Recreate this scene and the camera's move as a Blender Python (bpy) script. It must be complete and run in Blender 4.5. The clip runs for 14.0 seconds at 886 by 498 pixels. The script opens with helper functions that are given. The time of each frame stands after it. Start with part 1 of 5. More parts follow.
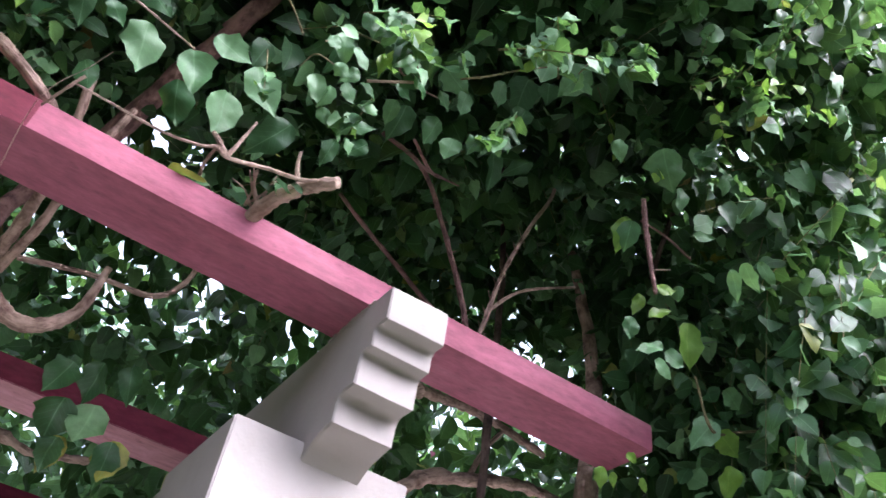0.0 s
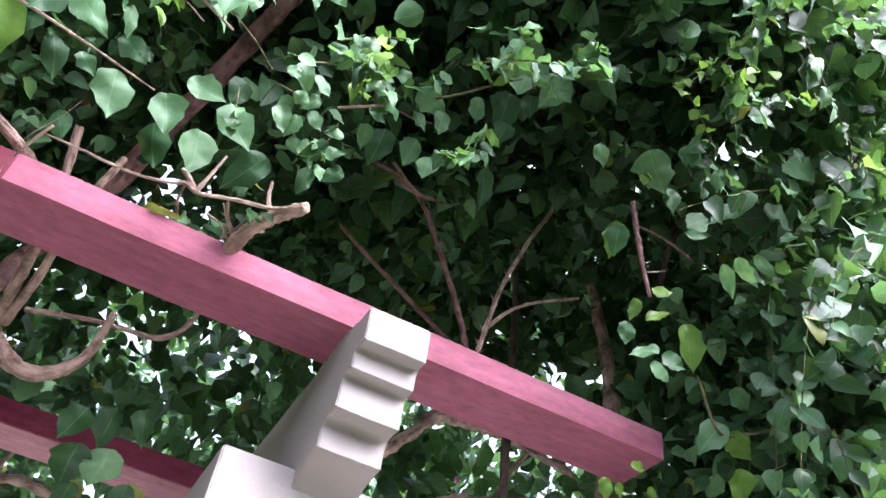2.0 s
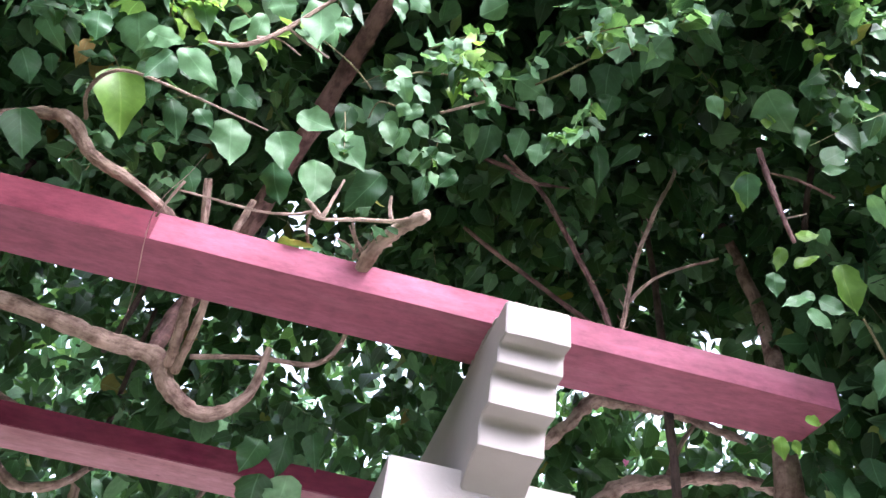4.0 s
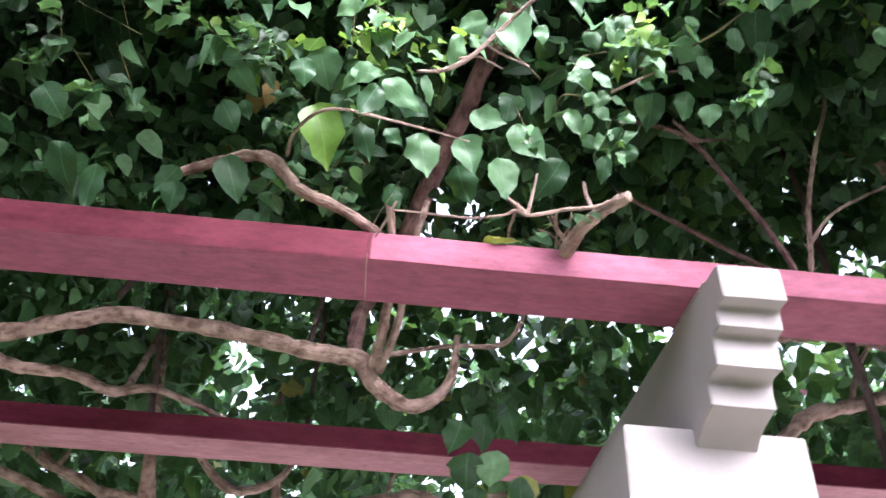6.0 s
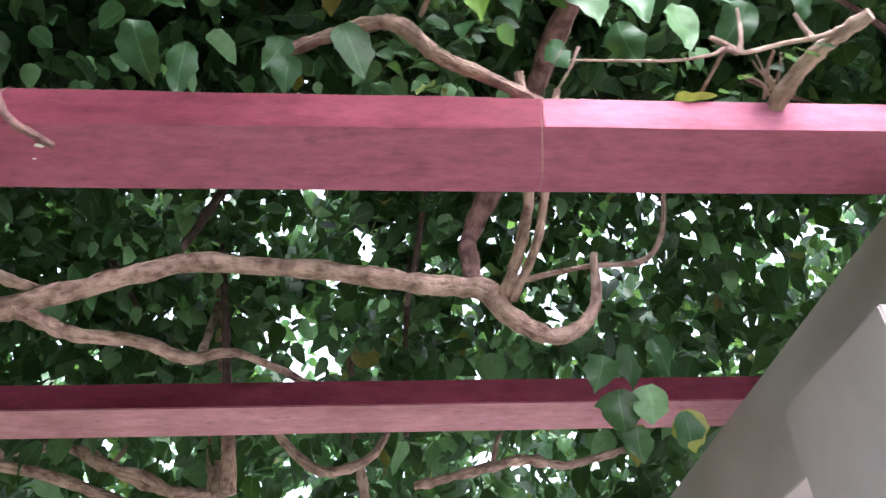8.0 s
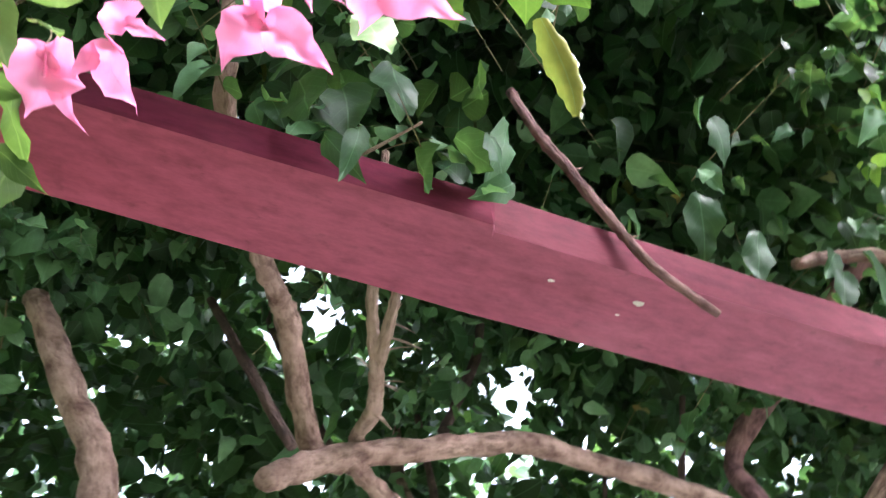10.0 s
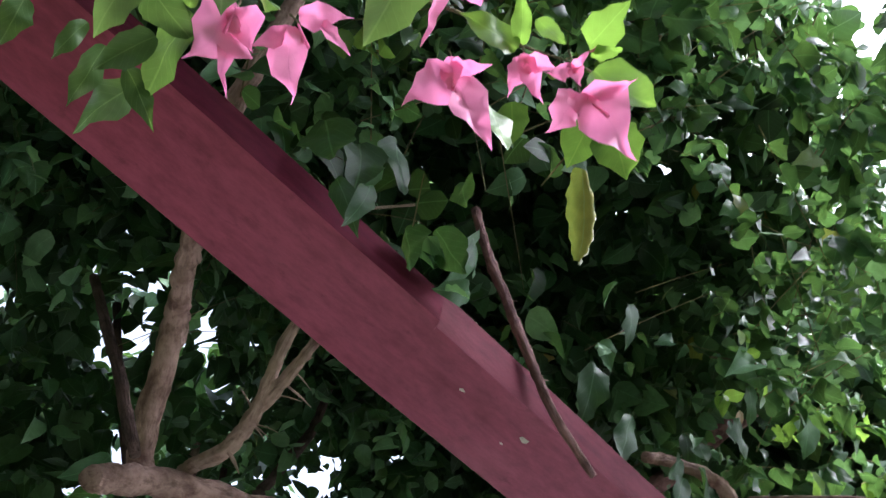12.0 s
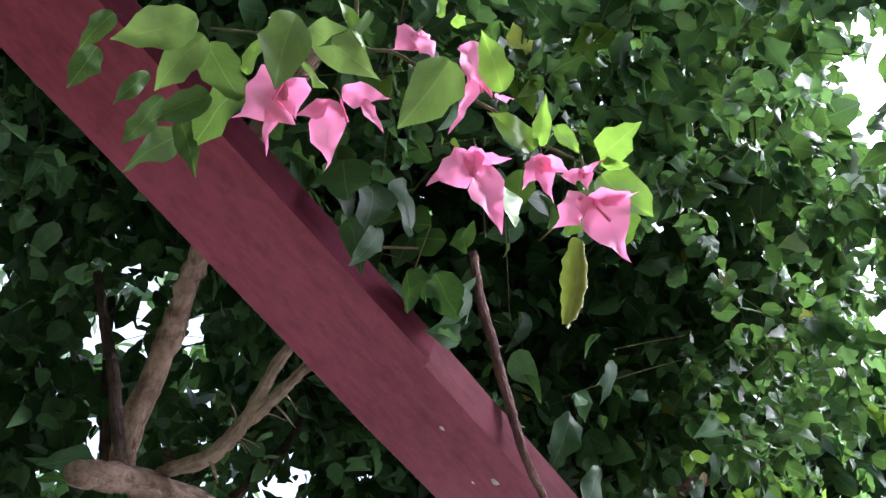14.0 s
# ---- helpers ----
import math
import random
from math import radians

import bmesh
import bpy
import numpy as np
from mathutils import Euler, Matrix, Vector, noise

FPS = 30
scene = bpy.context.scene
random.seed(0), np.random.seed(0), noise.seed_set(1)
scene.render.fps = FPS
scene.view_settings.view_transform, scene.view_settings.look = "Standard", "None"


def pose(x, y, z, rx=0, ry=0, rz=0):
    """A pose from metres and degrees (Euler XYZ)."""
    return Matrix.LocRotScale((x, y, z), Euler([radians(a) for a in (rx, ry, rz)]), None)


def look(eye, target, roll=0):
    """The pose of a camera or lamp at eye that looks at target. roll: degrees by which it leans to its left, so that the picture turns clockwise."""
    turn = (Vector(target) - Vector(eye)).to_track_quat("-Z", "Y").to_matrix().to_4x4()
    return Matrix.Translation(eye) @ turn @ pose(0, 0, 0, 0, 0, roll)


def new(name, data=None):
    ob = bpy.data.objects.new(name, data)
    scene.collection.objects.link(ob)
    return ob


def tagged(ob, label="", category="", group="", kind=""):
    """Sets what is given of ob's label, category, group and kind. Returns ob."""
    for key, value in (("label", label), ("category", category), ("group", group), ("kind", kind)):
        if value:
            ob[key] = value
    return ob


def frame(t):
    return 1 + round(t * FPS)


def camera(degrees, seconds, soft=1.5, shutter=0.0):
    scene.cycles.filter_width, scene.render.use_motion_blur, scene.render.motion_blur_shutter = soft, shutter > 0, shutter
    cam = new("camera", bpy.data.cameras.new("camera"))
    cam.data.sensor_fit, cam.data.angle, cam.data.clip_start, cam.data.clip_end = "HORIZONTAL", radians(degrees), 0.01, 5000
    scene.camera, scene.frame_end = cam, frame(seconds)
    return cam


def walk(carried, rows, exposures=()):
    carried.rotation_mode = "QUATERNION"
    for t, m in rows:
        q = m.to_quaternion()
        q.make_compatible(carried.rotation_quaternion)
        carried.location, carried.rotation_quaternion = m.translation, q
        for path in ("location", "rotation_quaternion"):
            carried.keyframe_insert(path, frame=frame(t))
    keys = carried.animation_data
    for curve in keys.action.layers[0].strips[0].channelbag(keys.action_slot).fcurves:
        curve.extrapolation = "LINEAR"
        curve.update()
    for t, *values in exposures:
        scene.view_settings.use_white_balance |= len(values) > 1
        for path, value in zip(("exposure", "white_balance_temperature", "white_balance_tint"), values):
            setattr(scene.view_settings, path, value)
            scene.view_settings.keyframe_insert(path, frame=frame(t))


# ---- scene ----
# ---------------------------------------------------------------- camera
cam = camera(57.58, 14.0, soft=1.35, shutter=0.45)
PATH = [
    (0, -0.570, -1.406, 1.400, 131.45, -8.18, -34.59),
    (0.5, -0.460, -1.445, 1.403, 131.96, -9.05, -34.72),
    (1, -0.409, -1.468, 1.399, 131.96, -9.58, -33.44),
    (1.5, -0.416, -1.462, 1.400, 132.55, -8.81, -31.39),
    (2, -0.395, -1.477, 1.396, 133.09, -7.54, -28.43),
    (2.5, -0.364, -1.479, 1.389, 133.00, -6.49, -23.99),
    (3, -0.336, -1.503, 1.400, 132.25, -6.37, -18.82),
    (3.2, -0.335, -1.471, 1.383, 132.93, -6.30, -17.39),
    (5.3, -0.576, -1.558, 1.376, 128.21, -6.42, -11.99),
    (5.5, -0.610, -1.575, 1.371, 128.07, -6.45, -10.55),
    (6, -0.729, -1.553, 1.370, 127.16, -2.29, -5.49),
    (6.5, -0.826, -1.523, 1.371, 126.21, -0.09, -3.60),
    (7, -0.866, -1.362, 1.378, 126.11, 1.04, -1.36),
    (7.2, -0.885, -1.289, 1.384, 125.97, 1.37, -0.57),
    (9.3, -2.003, -0.768, 1.474, 134.79, 5.22, -14.75),
    (9.5, -2.177, -0.734, 1.504, 136.19, 4.51, -16.16),
    (10, -2.441, -0.636, 1.555, 140.28, 3.20, -22.76),
    (10.5, -2.443, -0.565, 1.552, 144.19, 1.43, -30.38),
    (11, -2.494, -0.527, 1.542, 146.12, 0.78, -37.87),
    (11.5, -2.576, -0.516, 1.511, 146.82, 0.05, -44.63),
    (12, -2.617, -0.531, 1.496, 146.98, -0.42, -48.52),
    (12.5, -2.644, -0.557, 1.471, 147.68, -1.18, -50.80),
    (13, -2.658, -0.559, 1.460, 148.04, -1.93, -52.41),
    (13.5, -2.672, -0.558, 1.465, 148.27, -2.70, -53.82),
    (14, -2.685, -0.564, 1.464, 148.41, -3.22, -54.49),
]
walk(cam, [(t, pose(x, y, z, rx, ry, rz)) for t, x, y, z, rx, ry, rz in PATH],
     exposures=[(0.0, 1.78, 5750, 18), (3.0, 2.25, 5750, 18), (7.2, 2.25, 5900, 19), (9.5, 3.05, 5950, 15), (10.5, 2.15, 5800, 16), (12.0, 1.5, 5700, 16), (14.0, 1.65, 5700, 16)])

# ---------------------------------------------------------------- sky and sun (bright overcast)
SUN_EL, SUN_AZ = radians(43), radians(150)
world = bpy.data.worlds.new("overcast_sky")
scene.world = world
world.use_nodes = True
wn, wl = world.node_tree.nodes, world.node_tree.links
sky = wn.new("ShaderNodeTexSky")
sky.sky_type, sky.sun_disc = "NISHITA", False
sky.sun_elevation, sky.sun_rotation = SUN_EL, SUN_AZ
sky.dust_density, sky.air_density = 6.0, 1.0
milky = wn.new("ShaderNodeHueSaturation")
milky.inputs["Saturation"].default_value = 0.4
wl.new(sky.outputs[0], milky.inputs["Color"])
wl.new(milky.outputs[0], wn["Background"].inputs["Color"])
wn["Background"].inputs["Strength"].default_value = 0.285
sun = new("sun", bpy.data.lights.new("sun", "SUN"))
sun.data.energy, sun.data.angle, sun.data.color = 1.65, radians(32), (1.0, 0.98, 0.95)
sun.matrix_world = look((math.sin(SUN_AZ) * 20, math.cos(SUN_AZ) * 20, 20 * math.tan(SUN_EL)), (0, 0, 0))


# ---------------------------------------------------------------- materials
def material(name, rough=0.6, spec=0.5):
    m = bpy.data.materials.new(name)
    m.use_nodes = True
    b = m.node_tree.nodes["Principled BSDF"]
    b.inputs["Roughness"].default_value = rough
    b.inputs["Specular IOR Level"].default_value = spec
    return m, m.node_tree.nodes, m.node_tree.links, b


def noise_tex(n, l, scale, detail=4.0, stretch=None, rough=0.55):
    co = n.new("ShaderNodeTexCoord")
    mp = n.new("ShaderNodeMapping")
    mp.inputs["Scale"].default_value = stretch or (1, 1, 1)
    t = n.new("ShaderNodeTexNoise")
    t.inputs["Scale"].default_value, t.inputs["Detail"].default_value = scale, detail
    t.inputs["Roughness"].default_value = rough
    l.new(co.outputs["Object"], mp.inputs["Vector"])
    l.new(mp.outputs[0], t.inputs["Vector"])
    return t.outputs["Fac"]


def ramp(n, l, fac, *stops):
    r = n.new("ShaderNodeValToRGB")
    while len(r.color_ramp.elements) < len(stops):
        r.color_ramp.elements.new(0.5)
    for e, (p, c) in zip(r.color_ramp.elements, stops):
        e.position, e.color = p, (*c, 1)
    l.new(fac, r.inputs["Fac"])
    return r.outputs["Color"]


def mixed(n, l, fac, a, b, mode="MIX"):
    x = n.new("ShaderNodeMix")
    x.data_type, x.blend_type = "RGBA", mode
    for sock, v in ((x.inputs[0], fac), (x.inputs[6], a), (x.inputs[7], b)):
        if isinstance(v, (int, float)):
            sock.default_value = v
        elif isinstance(v, tuple):
            sock.default_value = (*v, 1)
        else:
            l.new(v, sock)
    return x.outputs[2]


def bumped(n, l, b, height, strength, dist):
    k = n.new("ShaderNodeBump")
    k.inputs["Strength"].default_value, k.inputs["Distance"].default_value = strength, dist
    l.new(height, k.inputs["Height"])
    l.new(k.outputs[0], b.inputs["Normal"])


def red_paint(name="oxide_red_paint", coat=((0.234, 0.054, 0.086), (0.288, 0.074, 0.116)), chalk=0.4, gloss=0.14, hazed=False):
    m, n, l, b = material(name, 0.68, gloss)
    streak = noise_tex(n, l, 9, 6, (0.25, 2.2, 2.2))
    blotch = noise_tex(n, l, 3.2, 5)
    fine = noise_tex(n, l, 160, 3, (0.5, 1, 1))
    c = ramp(n, l, streak, (0.3, coat[0]), (0.7, coat[1]))
    c = mixed(n, l, ramp(n, l, blotch, (0.48, (0, 0, 0)), (0.74, (0.5, 0.5, 0.5))), c, (0.14, 0.038, 0.05))
    specks = ramp(n, l, noise_tex(n, l, 30, 6, (0.6, 1, 1), 0.65), (0.6, (0, 0, 0)), (0.76, (0.6, 0.6, 0.6)))
    c = mixed(n, l, specks, c, (0.07, 0.025, 0.03))
    grain = ramp(n, l, noise_tex(n, l, 48, 6, (0.35, 1, 1), 0.7), (0.34, (0.76, 0.76, 0.76)), (0.64, (1.12, 1.12, 1.12)))
    c = mixed(n, l, 1.0, c, grain, "MULTIPLY")
    pale = ramp(n, l, noise_tex(n, l, 5.5, 3, (0.4, 1, 1)), (0.54, (0, 0, 0)), (0.78, (chalk, chalk, chalk)))
    c = mixed(n, l, pale, c, (0.42, 0.17, 0.21))
    if hazed:
        # haze put into the colour: the red turns paler along x
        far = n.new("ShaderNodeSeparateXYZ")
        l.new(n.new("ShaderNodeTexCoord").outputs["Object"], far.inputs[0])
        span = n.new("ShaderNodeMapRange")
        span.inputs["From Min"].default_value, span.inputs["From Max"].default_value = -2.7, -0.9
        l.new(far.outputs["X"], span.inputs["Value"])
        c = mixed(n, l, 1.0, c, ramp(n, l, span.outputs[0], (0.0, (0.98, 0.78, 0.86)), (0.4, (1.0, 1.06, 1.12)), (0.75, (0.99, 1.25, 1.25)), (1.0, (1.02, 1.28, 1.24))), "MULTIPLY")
    l.new(c, b.inputs["Base Color"])
    bumped(n, l, b, fine, 0.25, 0.002)
    return m


def cream_plaster():
    m, n, l, b = material("cream_painted_plaster", 0.75, 0.3)
    big = noise_tex(n, l, 4, 5)
    fine = noise_tex(n, l, 70, 6)
    c = ramp(n, l, big, (0.3, (0.25, 0.219, 0.215)), (0.7, (0.306, 0.269, 0.265)))
    dirt = ramp(n, l, noise_tex(n, l, 14, 6, (1, 1, 0.35)), (0.6, (0, 0, 0)), (0.8, (0.35, 0.35, 0.35)))
    c = mixed(n, l, dirt, c, (0.23, 0.195, 0.185))
    l.new(c, b.inputs["Base Color"])
    bumped(n, l, b, fine, 0.35, 0.003)
    return m


def ridge_noise(n, l, scale, stretch):
    """Noise drawn out along a branch, from the round and the length that tube() writes."""
    ring, far = n.new("ShaderNodeUVMap"), n.new("ShaderNodeUVMap")
    ring.uv_map, far.uv_map = "ring", "far"
    a, b, c = n.new("ShaderNodeSeparateXYZ"), n.new("ShaderNodeSeparateXYZ"), n.new("ShaderNodeCombineXYZ")
    l.new(ring.outputs[0], a.inputs[0])
    l.new(far.outputs[0], b.inputs[0])
    run = n.new("ShaderNodeMath")
    run.operation = "MULTIPLY"
    run.inputs[1].default_value = stretch
    l.new(b.outputs[0], run.inputs[0])
    l.new(a.outputs[0], c.inputs[0])
    l.new(a.outputs[1], c.inputs[1])
    l.new(run.outputs[0], c.inputs[2])
    t = n.new("ShaderNodeTexNoise")
    t.inputs["Scale"].default_value, t.inputs["Detail"].default_value, t.inputs["Roughness"].default_value = scale, 5, 0.6
    l.new(c.outputs[0], t.inputs["Vector"])
    return t.outputs["Fac"]


def bark(name, dark, pale):
    m, n, l, b = material(name, 0.85, 0.2)
    c = ramp(n, l, noise_tex(n, l, 20, 6, None, 0.6), (0.32, dark), (0.6, pale))
    spots = ramp(n, l, noise_tex(n, l, 9, 4), (0.52, (0, 0, 0)), (0.66, (0.7, 0.7, 0.7)))
    c = mixed(n, l, spots, c, tuple(min(1, v * 1.25) for v in pale))
    ridge = ridge_noise(n, l, 1.7, 14.0)
    c = mixed(n, l, ramp(n, l, ridge, (0.34, (0.6, 0.6, 0.6)), (0.5, (0, 0, 0))), c, tuple(v * 0.6 for v in dark))
    l.new(c, b.inputs["Base Color"])
    k = n.new("ShaderNodeBump")
    k.inputs["Strength"].default_value, k.inputs["Distance"].default_value = 0.9, 0.012
    l.new(noise_tex(n, l, 75, 8, None, 0.7), k.inputs["Height"])
    k2 = n.new("ShaderNodeBump")
    k2.inputs["Strength"].default_value, k2.inputs["Distance"].default_value = 1.0, 0.014
    l.new(ridge, k2.inputs["Height"])
    l.new(k.outputs[0], k2.inputs["Normal"])
    l.new(k2.outputs[0], b.inputs["Normal"])
    return m


def vein_lines(n, l):
    """Midrib and slanting side veins in a blade's own coordinates."""
    uv = n.new("ShaderNodeUVMap")
    uv.uv_map = "blade"
    s2 = n.new("ShaderNodeSeparateXYZ")
    l.new(uv.outputs[0], s2.inputs[0])
    ab = n.new("ShaderNodeMath")
    ab.operation = "ABSOLUTE"
    l.new(s2.outputs[0], ab.inputs[0])
    rib = n.new("ShaderNodeMapRange")
    rib.inputs[1].default_value, rib.inputs[2].default_value = 0.006, 0.022
    rib.inputs[3].default_value, rib.inputs[4].default_value = 0.22, 0.0
    l.new(ab.outputs[0], rib.inputs[0])
    slant = n.new("ShaderNodeMath")
    slant.operation = "MULTIPLY_ADD"
    slant.inputs[1].default_value = -0.9
    l.new(ab.outputs[0], slant.inputs[0])
    l.new(s2.outputs[1], slant.inputs[2])
    fold = n.new("ShaderNodeMath")
    fold.operation = "PINGPONG"
    fold.inputs[1].default_value = 0.075
    l.new(slant.outputs[0], fold.inputs[0])
    vein = n.new("ShaderNodeMapRange")
    vein.inputs[1].default_value, vein.inputs[2].default_value = 0.002, 0.012
    vein.inputs[3].default_value, vein.inputs[4].default_value = 0.07, 0.0
    l.new(fold.outputs[0], vein.inputs[0])
    mx = n.new("ShaderNodeMath")
    mx.operation = "MAXIMUM"
    l.new(rib.outputs[0], mx.inputs[0])
    l.new(vein.outputs[0], mx.inputs[1])
    return mx.outputs[0]


def leaf_material(name, dark, mid, pale, glow, thin=0.35, rough=0.42):
    """Leaf blade: midrib and side veins over a green that differs from leaf to leaf; light shines through."""
    m, n, l, b = material(name, rough, 0.32)
    rnd = n.new("ShaderNodeUVMap")
    rnd.uv_map = "chance"
    sep = n.new("ShaderNodeSeparateXYZ")
    l.new(rnd.outputs[0], sep.inputs[0])
    c = ramp(n, l, sep.outputs[0], (0.0, dark), (0.68, mid), (0.93, pale), (0.990, pale), (0.9955, (0.26, 0.25, 0.035)), (0.9995, (0.16, 0.09, 0.035)))
    veins = vein_lines(n, l)
    c = mixed(n, l, veins, c, tuple(min(1, v * 1.9 + 0.02) for v in pale))
    mott = ramp(n, l, noise_tex(n, l, 45, 3), (0.35, (0.8, 0.8, 0.8)), (0.7, (1.15, 1.15, 1.15)))
    c = mixed(n, l, 1.0, c, mott, "MULTIPLY")
    l.new(c, b.inputs["Base Color"])
    blister = noise_tex(n, l, 90, 2)
    bumped(n, l, b, mixed(n, l, 0.5, veins, blister), 0.45, -0.0025)
    tr = n.new("ShaderNodeBsdfTranslucent")
    tc = mixed(n, l, 1.0, mixed(n, l, 0.5, c, glow), (1.35, 1.35, 1.35), "MULTIPLY")
    l.new(tc, tr.inputs["Color"])
    sh = n.new("ShaderNodeMixShader")
    sh.inputs[0].default_value = thin
    l.new(b.outputs[0], sh.inputs[1])
    l.new(tr.outputs[0], sh.inputs[2])
    l.new(sh.outputs[0], n["Material Output"].inputs["Surface"])
    return m


def bract_material():
    m, n, l, b = material("magenta_pink_bract", 0.55, 0.25)
    c = ramp(n, l, noise_tex(n, l, 30, 4), (0.3, (0.76, 0.20, 0.41)), (0.7, (0.86, 0.35, 0.55)))
    veins = vein_lines(n, l)
    c = mixed(n, l, veins, c, (0.62, 0.15, 0.38))
    l.new(c, b.inputs["Base Color"])
    bumped(n, l, b, mixed(n, l, 0.5, veins, noise_tex(n, l, 130, 3)), 0.5, 0.002)
    tr = n.new("ShaderNodeBsdfTranslucent")
    tr.inputs["Color"].default_value = (0.90, 0.28, 0.52, 1)
    sh = n.new("ShaderNodeMixShader")
    sh.inputs[0].default_value = 0.4
    l.new(b.outputs[0], sh.inputs[1])
    l.new(tr.outputs[0], sh.inputs[2])
    l.new(sh.outputs[0], n["Material Output"].inputs["Surface"])
    return m


def ground_material():
    """Unseen ground: a pale patch added to bounce light up, dark soil round it."""
    m, n, l, b = material("bounce_patch_and_soil", 0.9, 0.2)
    bounce_pale = ramp(n, l, noise_tex(n, l, 0.6, 8), (0.3, (0.36, 0.343, 0.32)), (0.7, (0.48, 0.458, 0.428)))
    soil = ramp(n, l, noise_tex(n, l, 1.7, 8), (0.35, (0.035, 0.038, 0.02)), (0.7, (0.07, 0.085, 0.035)))
    co = n.new("ShaderNodeTexCoord")
    at = n.new("ShaderNodeSeparateXYZ")
    l.new(co.outputs["Object"], at.inputs[0])
    rims = []
    for axis, middle, half in ((0, 2.15, 4.05), (1, 1.55, 1.95)):
        off = n.new("ShaderNodeMath")
        off.operation = "SUBTRACT"
        off.inputs[1].default_value = middle
        l.new(at.outputs[axis], off.inputs[0])
        far = n.new("ShaderNodeMath")
        far.operation = "ABSOLUTE"
        l.new(off.outputs[0], far.inputs[0])
        rim = n.new("ShaderNodeMath")
        rim.operation = "GREATER_THAN"
        rim.inputs[1].default_value = half
        l.new(far.outputs[0], rim.inputs[0])
        rims.append(rim)
    rim = n.new("ShaderNodeMath")
    rim.operation = "MAXIMUM"
    l.new(rims[0].outputs[0], rim.inputs[0])
    l.new(rims[1].outputs[0], rim.inputs[1])
    l.new(mixed(n, l, rim.outputs[0], bounce_pale, soil), b.inputs["Base Color"])
    bumped(n, l, b, noise_tex(n, l, 40, 5), 0.4, 0.004)
    return m


RED, CREAM = red_paint(hazed=True), cream_plaster()
# two darker reds put the leaves' shade into the beams' upright faces
SHADED_RED = red_paint("shaded_red_paint", ((0.085, 0.013, 0.028), (0.12, 0.02, 0.04)), 0.03, 0.02)
HALF_SHADED_RED = red_paint("half_shaded_red_paint", ((0.10, 0.021, 0.034), (0.14, 0.034, 0.051)), 0.05, 0.05)
# paler, pinker red of the two rear beams
PALE_RED = red_paint("pale_pinkish_red_paint", ((0.35, 0.165, 0.195), (0.42, 0.215, 0.25)), 0.3)
BARK = bark("grey_brown_bark", (0.145, 0.08, 0.066), (0.47, 0.325, 0.275))
DARK_BARK = bark("dark_brown_bark", (0.045, 0.03, 0.028), (0.13, 0.085, 0.075))
THORN_BARK = bark("reddish_twig_bark", (0.10, 0.05, 0.05), (0.30, 0.17, 0.16))
TWIG = bark("pale_twig_bark", (0.25, 0.16, 0.13), (0.48, 0.35, 0.29))
GREEN_STEM = bark("green_stem", (0.10, 0.095, 0.045), (0.22, 0.19, 0.10))
LEAF = leaf_material("bougainvillea_leaf", (0.008, 0.027, 0.010), (0.029, 0.088, 0.033), (0.13, 0.25, 0.118), (0.16, 0.30, 0.045), 0.27, 0.49)
OLIVE = leaf_material("olive_green_leaf", (0.02, 0.045, 0.012), (0.055, 0.11, 0.028), (0.17, 0.25, 0.085), (0.18, 0.30, 0.04), 0.25, 0.38)
YOUNG = leaf_material("young_bright_leaf", (0.09, 0.18, 0.03), (0.13, 0.235, 0.04), (0.17, 0.275, 0.052), (0.22, 0.38, 0.04), 0.36)
PAPERY = bark("papery_dry_edge", (0.52, 0.5, 0.42), (0.72, 0.7, 0.62))
BRACT = bract_material()
WALL_COAT = bark("dark_grey_wall_coat", (0.09, 0.085, 0.08), (0.15, 0.145, 0.135))
GROUND = ground_material()


# ---------------------------------------------------------------- building helpers
def part(name, bm, mat, parent=None, label="", smooth=False):
    me = bpy.data.meshes.new(name)
    bm.to_mesh(me)
    bm.free()
    me.materials.append(mat)
    if smooth:
        me.polygons.foreach_set("use_smooth", [True] * len(me.polygons))
    ob = new(name, me)
    if parent:
        ob.parent = parent
    if label:
        tagged(ob, label)
    return ob


def thing(name, at, label, category, group="", kind=""):
    e = new(name)
    e.empty_display_size = 0.1
    e.location = at
    return tagged(e, label, category, group, kind)


def child(ob, parent):
    """Hang ob under parent and keep its place."""
    ob.parent = parent
    ob.matrix_parent_inverse = Matrix.Translation(parent.location).inverted()
    return ob


def prism(profile, x0, x1, worn=0.004, segs=1, cuts=1, rough=0.0):
    """A (y, z) outline drawn out along x, with bevelled edges."""
    bm = bmesh.new()
    rings = []
    for i in range(cuts + 1):
        x = x0 + (x1 - x0) * i / cuts
        rings.append([bm.verts.new((x, y, z)) for y, z in profile])
    k = len(profile)
    for a, b in zip(rings, rings[1:]):
        for i in range(k):
            bm.faces.new((a[i], a[(i + 1) % k], b[(i + 1) % k], b[i]))
    bm.faces.new(rings[0][::-1])
    bm.faces.new(rings[-1])
    bmesh.ops.recalc_face_normals(bm, faces=bm.faces)
    if worn:
        sharp = [e for e in bm.edges if len(e.link_faces) == 2 and e.calc_face_angle(0) > 0.3]
        bmesh.ops.bevel(bm, geom=sharp, offset=worn, segments=segs, affect="EDGES", clamp_overlap=True)
    if rough:
        for v in bm.verts:
            v.co += Vector(noise.noise_vector(v.co * 5.0)) * rough
    return bm


def soften(ob, limit=0.55):
    """Smooth shading with sharp edges kept."""
    bm = bmesh.new()
    bm.from_mesh(ob.data)
    for f in bm.faces:
        f.smooth = True
    for e in bm.edges:
        e.smooth = e.calc_face_angle(0) < limit
    bm.to_mesh(ob.data)
    bm.free()
    return ob


